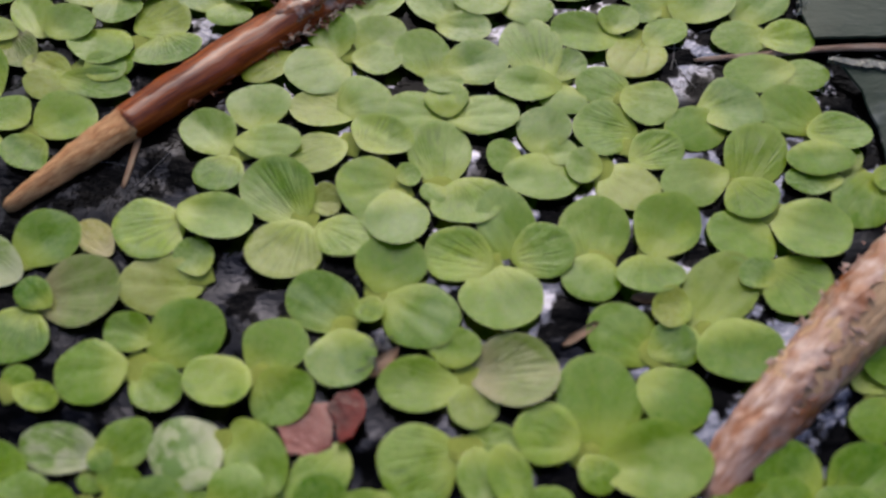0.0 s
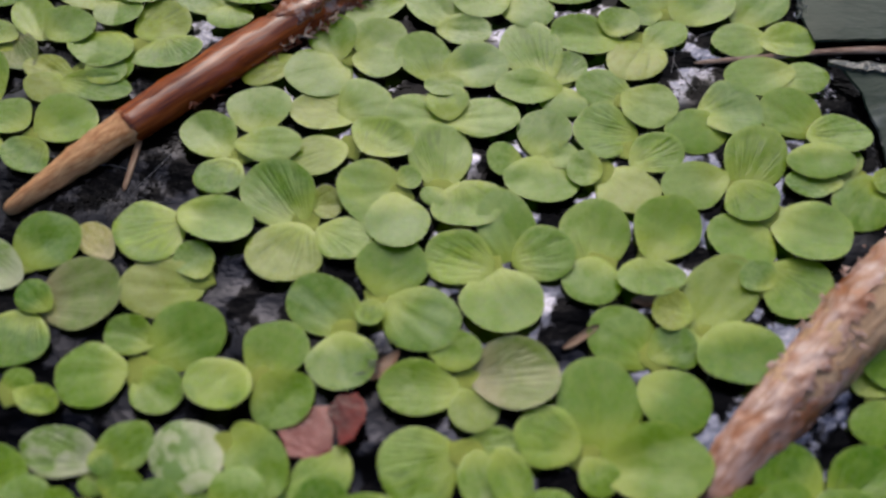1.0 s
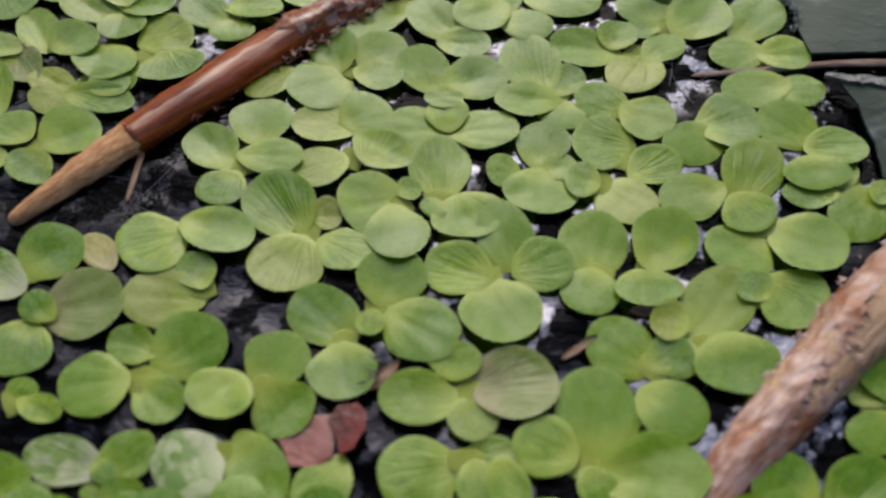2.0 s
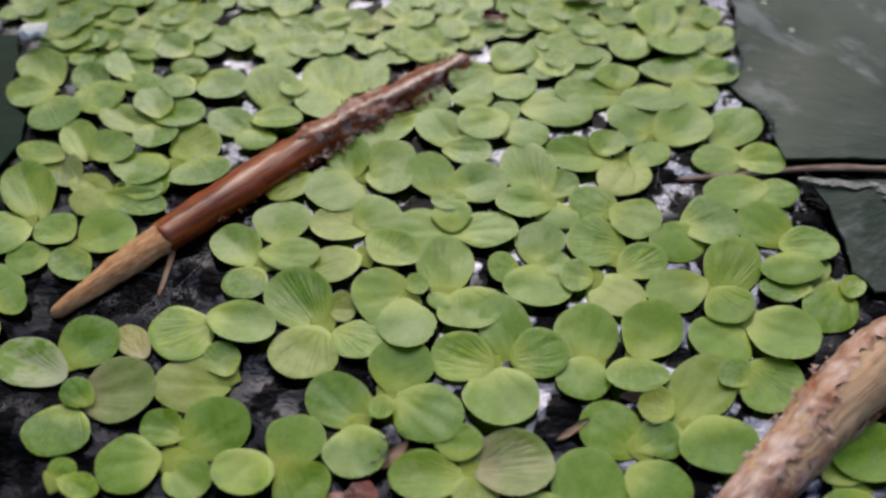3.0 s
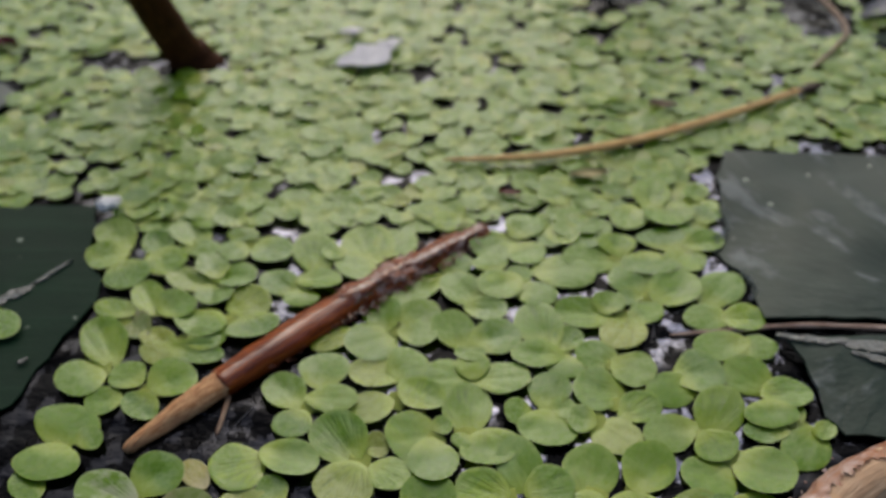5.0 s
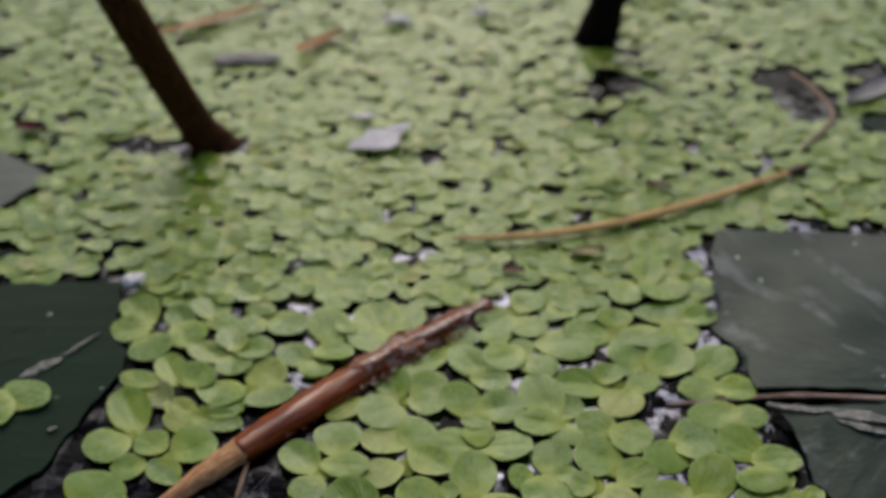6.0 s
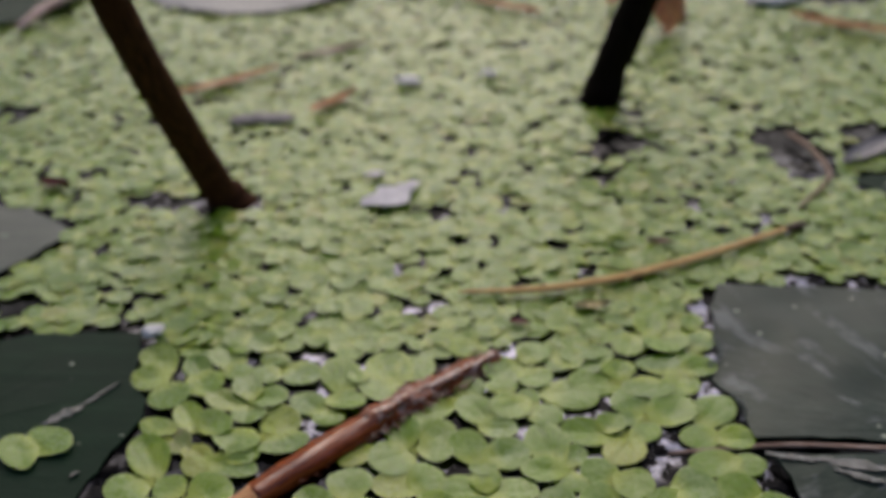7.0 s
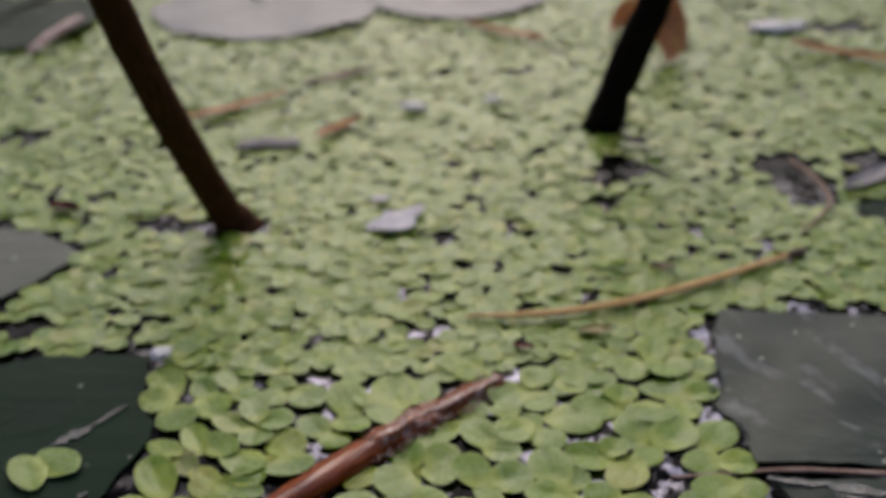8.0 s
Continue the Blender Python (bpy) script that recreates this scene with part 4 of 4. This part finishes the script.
def build_litter():
    rotten = thing("dead_leaf", "wet pink and dark red rotting leaf in the black water", "dead leaf")
    part("blade", blade("blade", [(-18.1, 66.6), (-16.9, 68.1), (-14.4, 68.5), (-12.1, 69.0), (-11.5, 66.9), (-11.6, 64.1), (-13.8, 62.6), (-16.3, 62.7)], 0.9, 1.4, 61, 1.2, 0.3, 0.35), PALE_RED, rotten, "pale pink side")
    part("folded_tip", blade("folded_tip", [(-12.2, 68.7), (-10.8, 70.1), (-8.6, 70.5), (-7.5, 69.2), (-7.8, 66.8), (-9.5, 64.4), (-11.3, 63.6), (-11.6, 66.5)], 1.4, 2.2, 62, 1.2, 0.3, 0.4), RED_LEAF, rotten, "dark red folded tip")
    litter("wood_scrap", "small orange and grey scrap of rotten wood", "debris", (-6, 74.4, 0.3), 50, 0,
           [("scrap", curled_leaf("scrap", 5.0, 1.8, 0.6, 4), TAN_LEAF, (0, 0, 0.3, 0)), ("fibre", splinters("fibre", [(-2, 1, 0.2), (3, 2.2, 0.2)], 26, 2.0, 0.8, 41), GREY_BIT, (0, 0, 0, 0))])
    litter("wood_scrap", "thin tan splinter between floating leaves", "debris", (17.5, 78, 0.6), 35, 0, [("scrap", curled_leaf("scrap", 5.5, 1.1, 0.5, 5), TAN_LEAF, (0, 0, 0.2, 0))])
    litter("wood_scrap", "small orange scrap half under a floating leaf", "debris", (26.2, 83.5, 0.2), 0, 0, [("scrap", curled_leaf("scrap", 3.6, 1.5, 0.4, 6), TAN_LEAF, (0, 0, 0.2, 0))])
    litter("petal", "small white petal at the corner of a lily pad", "petal", (-76.4, 164.8, 2.4), 30, 0,
           [("petal", petal_lump("petal", 2.3, 2.2, 0.8, 2.0), WHITE_PETAL, (0, 0, 0.8, 0)), ("fold", petal_lump("fold", 1.3, 1.2, 0.6, 7.0), WHITE_PETAL, (1.6, 0.9, 0.5, 40))])
    crumpled = thing("petal", "crumpled whitish petal lying on the leaf carpet", "petal")
    part("petal", blade("petal", [(-32, 229), (-32.5, 233), (-29, 234.5), (-28, 239), (-23, 238), (-20, 240.5), (-17.5, 238), (-18.5, 234), (-17, 230), (-21, 228), (-25, 225.5), (-28, 228)], 2.8, 3.4, 63, 1.4, 0.4, 1.0), PETAL, crumpled)
    part("fold", blade("fold", [(-23, 239), (-17.5, 242.5), (-14.5, 241), (-18.5, 237.5)], 3.4, 1.6, 64, 1.2, 0.4, 0.7), PETAL, crumpled)
    part("fold", blade("fold", [(-33.5, 246), (-30, 249), (-27, 247.5), (-29, 244.5)], 2.6, 1.4, 65, 1.2, 0.4, 0.7), PETAL, crumpled, "torn-off scrap of the petal")
    litter("petal", "tiny whitish petal far back on the leaf carpet", "petal", (-23.5, 323, 2.6), -10, 0, [("petal", petal_lump("petal", 4.5, 3.0, 0.9, 4.0), WHITE_PETAL, (0, 0, 0.4, 0))])
    litter("petal", "tiny whitish petal far back on the leaf carpet", "petal", (6, 330, 2.6), 20, 0, [("petal", petal_lump("petal", 2.8, 2.0, 0.8, 5.0), WHITE_PETAL, (0, 0, 0.4, 0))])
    litter("petal", "bright white curled petal at the back of the pond", "petal", (134, 416, 2.4), 6, 0,
           [("petal", petal_lump("petal", 11, 6, 1.6, 3.0), WHITE_PETAL, (-2, 0, 0.6, 0)), ("fold", petal_lump("fold", 6, 4, 1.2, 6.0), WHITE_PETAL, (10, 2, 0.6, 30))])
    litter("dead_leaf", "brown withered leaf hanging down behind a lotus stem", "dead leaf", (79, 388, 12), 12, 40,
           [("blade", curled_leaf("blade", 34, 16, 1.2, 15, 0.6), ORANGE_LEAF, (0, 0, 0, 84)), ("fold", curled_leaf("fold", 26, 8, -1.2, 16, 0.6), TAN_LEAF, (6, 2, 1.5, 100))])
    litter("dead_leaf", "curled brown withered leaf behind a lotus stem", "dead leaf", (68, 415, 9), -12, 36,
           [("blade", curled_leaf("blade", 24, 10, 1.6, 34, 0.6), ORANGE_LEAF, (0, 0, 0, 60))])
    litter("dead_leaf", "long orange-brown dead leaf lying at the back", "dead leaf", (155, 380, 2.8), -34, 0, [("blade", curled_leaf("blade", 48, 6, 0.8, 17, 0.5), ORANGE_LEAF, (0, 0, 0, 0))])
    litter("dead_leaf", "orange-brown dead leaf bit far back on the carpet", "dead leaf", (13, 411, 2.8), -37, 0, [("blade", curled_leaf("blade", 42, 5, 0.7, 18, 0.5), ORANGE_LEAF, (0, 0, 0, 0))])
    litter("dead_leaf", "faded tan dead reed leaf lying on the carpet", "dead leaf", (-90, 324, 2.6), 37, 0, [("blade", curled_leaf("blade", 42, 5, 0.5, 19, 0.4), ORANGE_LEAF, (0, 0, 0, 0))])
    litter("dead_leaf", "faded tan strip of dead reed on the carpet", "dead leaf", (-55, 356, 2.6), 32, 0, [("blade", curled_leaf("blade", 32, 4, 0.5, 33, 0.4), TAN_LEAF, (0, 0, 0, 0))])
    litter("dead_leaf", "small curled tan leaf on the leaf carpet", "dead leaf", (-49, 304, 2.4), 50, 0, [("blade", curled_leaf("blade", 22, 5, 0.9, 20, 0.4), ORANGE_LEAF, (0, 0, 0, 0))])
    litter("dead_stick", "flat grey sodden stick on the leaf carpet", "stick", (-72, 290, 2.2), 5, 0, [("bark", sweep("bark", [(-11, 0, 0), (0, 0.6, 0.2), (11, 0, 0)], [2.4, 3.6, 2.2], 14, 10, 0.22, 0.6, seed=21), GREY_BARK, (0, 0, 0, 0))])
    litter("dead_stick", "faded pinkish stick by the far lily pads", "stick", (-186, 399, 5.0), 72, 0, [("bark", sweep("bark", [(-19, 0, -1.5), (0, 1, 1), (20, 0, 3)], [1.6, 2.8, 3.2], 10, 6, 0.6, 0.3, seed=22), LOG_CHIP, (0, 0, 0, 0))])
    litter("dead_leaf", "pale grey pointed leaf lying half in open water", "dead leaf", (127, 266, 1.6), 40, 0, [("blade", curled_leaf("blade", 30, 8, 0.4, 23, 0.5), GREY_BIT, (0, 0, 0, 0))])
    litter("dead_leaf", "small red-brown leaf scrap on the leaf carpet", "dead leaf", (11, 170.5, 1.9), -5, 0, [("blade", curled_leaf("blade", 5.2, 2.0, 0.6, 24), RED_LEAF, (0, 0, 0, 0))])
    litter("dead_leaf", "yellowish withered leaf scrap on the leaf carpet", "dead leaf", (29, 177.5, 1.9), 8, 0, [("blade", curled_leaf("blade", 8.5, 3.0, 0.6, 25), YELLOW_BIT, (0, 0, 0, 0))])
    litter("dead_leaf", "red-brown scrap between floating leaves", "dead leaf", (36, 149, 0.6), 0, 0, [("blade", curled_leaf("blade", 3.2, 1.6, 0.6, 26), RED_LEAF, (0, 0, 0, 0))])
    litter("dead_leaf", "small brown curled scrap on the leaf carpet", "dead leaf", (50.5, 208, 2.0), -12, 0, [("blade", curled_leaf("blade", 7, 2.4, 0.8, 27), TAN_LEAF, (0, 0, 0, 0))])
    litter("dead_leaf", "small brown curled scrap on the leaf carpet", "dead leaf", (-127, 242, 2.2), -12, 0, [("blade", curled_leaf("blade", 10, 5, 0.8, 28), RED_LEAF, (0, 0, 0, 0))])
    # the pad's glare streak, shaped as strips of water film with raised gloss
    for k, (x0, y0, x1, y1, width) in enumerate(((-79.6, 147.5, -85.5, 140.5, 1.1), (-85, 140, -92, 133.5, 3.4), (-90.5, 126.5, -93, 120, 2.4), (-79.5, 119.5, -81, 118, 1.2))):
        film = thing("puddle", "thin film of water shining on a dark lily pad", "puddle", "puddles on the pad")
        part("film", blade("film", streak(x0, y0, x1, y1, width, k), 1.35, 0.3, 80 + k, 1.2, 0.35, 0.25), GLINT, film)
    for k, (x0, y0, x1, y1, width) in enumerate(((58.5, 124.6, 70, 122.0, 2.2), (67, 123.0, 84, 119.8, 4.2), (70.5, 119.6, 79, 116.6, 2.0))):
        film = thing("puddle", "thin film of water shining on a grey-green lily pad", "puddle", "puddles on the pad")
        base = [pad_height(x0 + (x1 - x0) * t, y0 + (y1 - y0) * t, 1.2, 1.3, 21) for t in (0.0, 0.25, 0.5, 0.75, 1.0)]
        part("film", blade("film", streak(x0, y0, x1, y1, width, 20 + k), max(base) + 0.25, 0.2, 90 + k, 1.2, 0.6, 0.5), GLINT, film)



def build_root_hairs():
    """Fine pale root threads that lie in the open pools."""
    rng = random.Random(91)
    verts, faces = [], []
    for x, y, r, count in ((-30, 86, 5, 4), (-39, 105, 4, 3), (40, 128, 5, 6), (34, 70, 4, 3)):
        for _ in range(count):
            p = Vector((x + rng.uniform(-r, r), y + rng.uniform(-r, r), 0.12))
            w, bend = rng.uniform(0, 6.3), rng.uniform(-0.12, 0.12)
            thick, n0 = rng.uniform(0.03, 0.06), len(verts)
            for k in range(9):
                side = Vector((-math.sin(w), math.cos(w), 0)) * thick
                verts += [(p + side) * 0.001, (p - side) * 0.001, (p + Vector((0, 0, thick * 1.4))) * 0.001]
                p = p + Vector((math.cos(w), math.sin(w), 0)) * rng.uniform(0.7, 1.1)
                w += bend
            for k in range(8):
                a = n0 + 3 * k
                faces += [(a, a + 3, a + 5, a + 2), (a + 2, a + 5, a + 4, a + 1)]
    me = mesh_of("root_hair", verts, faces)
    me.materials.append(GREY_BIT)
    tagged(new("root_hair", me), "fine pale root threads in the black water", "roots", kind="stuff")


build_litter()
build_root_hairs()


# ---- the leaf carpet beyond, packed around the pads, sticks and pools ----
POOLS = [(46, 273, 8, 9), (102, 273, 9, 14), (103, 262, 9, 11), (120, 246, 9, 4), (134, 280, 10, 5), (17, 366, 9, 3), (44, 266, 5, 5), (38, 250, 7, 2.5), (-40, 174, 4, 4), (-10, 178, 4, 4),
         (-117, 178, 9, 4), (-163, 300, 10, 5), (-93, 234, 12, 4), (-73, 232, 9, 6), (45, 306, 9, 6), (165, 420, 20, 8), (14, 190, 3, 2), (-12, 227, 7, 3)]


def in_outline(x, y, corners):
    hit = False
    for k in range(len(corners)):
        (ax, ay), (bx, by) = corners[k - 1], corners[k]
        if (ay > y) != (by > y) and x < (bx - ax) * (y - ay) / (by - ay) + ax:
            hit = not hit
    return hit


BOUNDED = [(o, (min(p[0] for p in o) - 5, min(p[1] for p in o) - 5, max(p[0] for p in o) + 5, max(p[1] for p in o) + 5))
           for o in (RIGHT_PAD, LEFT_PAD, FAR_LEFT_PAD, DARK_PAD)]


def free_spot(x, y):
    if 56 < y < 161 and -84 < x < 74 and not (y > 158 and x > 8):
        return False
    ring = [(x, y)] + [(x + 4.4 * math.cos(w), y + 4.4 * math.sin(w)) for w in (0.0, 0.8, 1.6, 2.4, 3.2, 4.0, 4.8, 5.6)]
    for o, (x0, y0, x1, y1) in BOUNDED:
        if x0 < x < x1 and y0 < y < y1 and any(in_outline(a, b, o) for a, b in ring):
            return False
    if any(math.hypot(x - a, y - b) < r - 3 for a, b, r in FAR_PADS):
        return False
    return not any(((x - a) / (w + 3)) ** 2 + ((y - b) / (h + 3)) ** 2 < 1 for a, b, w, h in POOLS)


def build_carpet():
    rng = random.Random(11)
    cell, grid, spots = 9.0, {}, []
    for x, y, r in PLACED:
        grid.setdefault((int(x // cell), int(y // cell)), []).append((x, y, r + 1.5))
    for gap, tries in ((8.8, 44000), (6.6, 52000), (5.0, 26000)):
        for _ in range(tries):
            y = -60 + 700 * rng.random() ** 1.1
            x = rng.uniform(-1, 1) * (150 + 0.36 * max(y, 0))
            if not free_spot(x, y):
                continue
            i, j = int(x // cell), int(y // cell)
            if all(math.hypot(x - a, y - b) > max(r, gap if r == 0 else 0) for di in (-1, 0, 1, 2, -2) for dj in (-2, -1, 0, 1, 2)
                   for a, b, r in grid.get((i + di, j + dj), ())):
                grid.setdefault((i, j), []).append((x, y, 0))
                spots.append((x, y))
    near = sorted(spots, key=lambda p: math.hypot(p[0], p[1] - 165))[:190]
    chosen = set(near)
    shapes = [leaf_shape(300 + k, 14, 3, 0.03) for k in range(10)]
    V, Fs, U, n = [], [], [], 0
    for x, y in spots:
        count = rng.choice((2, 3, 3, 4, 4))
        start, leaves = rng.uniform(0, 360), []
        for k in range(count):
            w = start + 360 * k / count + rng.uniform(-22, 22)
            length = rng.uniform(5.0, 7.5) * (0.65 if rng.random() < 0.12 else 1)
            out = length * 0.5 * rng.uniform(0.85, 1.15)
            leaves.append((out * math.cos(radians(w)), out * math.sin(radians(w)), length, length * rng.uniform(0.86, 1.04), w))
        if (x, y) in chosen:
            plant(x, y, *[tuple(round(v, 1) for v in l) for l in leaves])
            continue
        for k, (dx, dy, length, width, w) in enumerate(leaves):
            verts, faces, uvs = rng.choice(shapes)
            m = np.array(pose(0, 0, 0, 0, 0, w) @ pose(0, 0, 0, rng.gauss(0, 3.2), -abs(rng.gauss(1.2, 2.4)), 0))[:3, :3]
            v = (verts * (length / 2, width / 2, length / 2)) @ m.T + (x + dx, y + dy, 0.4 + 0.22 * k + rng.uniform(0, 0.4))
            V.append(v * 0.001)
            U.append(uvs)
            Fs += [tuple(i + n for i in f) for f in faces]
            n += len(verts)
    # the same carpet thins out into open water all round, with a ragged edge
    low = [leaf_shape(340 + k, 8, 3, 0.04) for k in range(6)]
    for _ in range(17000):
        x, y = rng.uniform(-480, 480), rng.uniform(-300, 820)
        if -60 < y < 640 and abs(x) < 150 + 0.36 * max(y, 0):
            continue
        edge = 1.0 + 0.35 * noise.noise(Vector((x * 0.006, y * 0.006, 3.0))) + 0.2 * noise.noise(Vector((x * 0.025, y * 0.025, 8.0)))
        if math.hypot(x / 430, (y - 260) / 510) > edge or not free_spot(x, y):
            continue
        i, j = int(x // cell), int(y // cell)
        if any(math.hypot(x - a, y - b) < 9.0 for di in (-1, 0, 1) for dj in (-1, 0, 1) for a, b, r in grid.get((i + di, j + dj), ())):
            continue
        grid.setdefault((i, j), []).append((x, y, 0))
        count, start = rng.choice((3, 4, 4)), rng.uniform(0, 360)
        for k in range(count):
            w, length = start + 360 * k / count + rng.uniform(-20, 20), rng.uniform(6.4, 9.6)
            verts, faces, uvs = rng.choice(low)
            m = np.array(pose(0, 0, 0, rng.gauss(0, 4), 0, w))[:3, :3]
            v = (verts * (length / 2, length * 0.47, length / 2)) @ m.T + (x + 0.5 * length * math.cos(radians(w)), y + 0.5 * length * math.sin(radians(w)), 0.7 + 0.2 * k)
            V.append(v * 0.001)
            U.append(uvs)
            Fs += [tuple(i + n for i in f) for f in faces]
            n += len(verts)
    me = mesh_of("leaf_carpet", np.concatenate(V), Fs, np.concatenate(U))
    me.materials.append(MAT_LEAF)
    tagged(new("leaf_carpet", me), "dense carpet of small green floating water plants", "water plants", kind="stuff")


build_carpet()
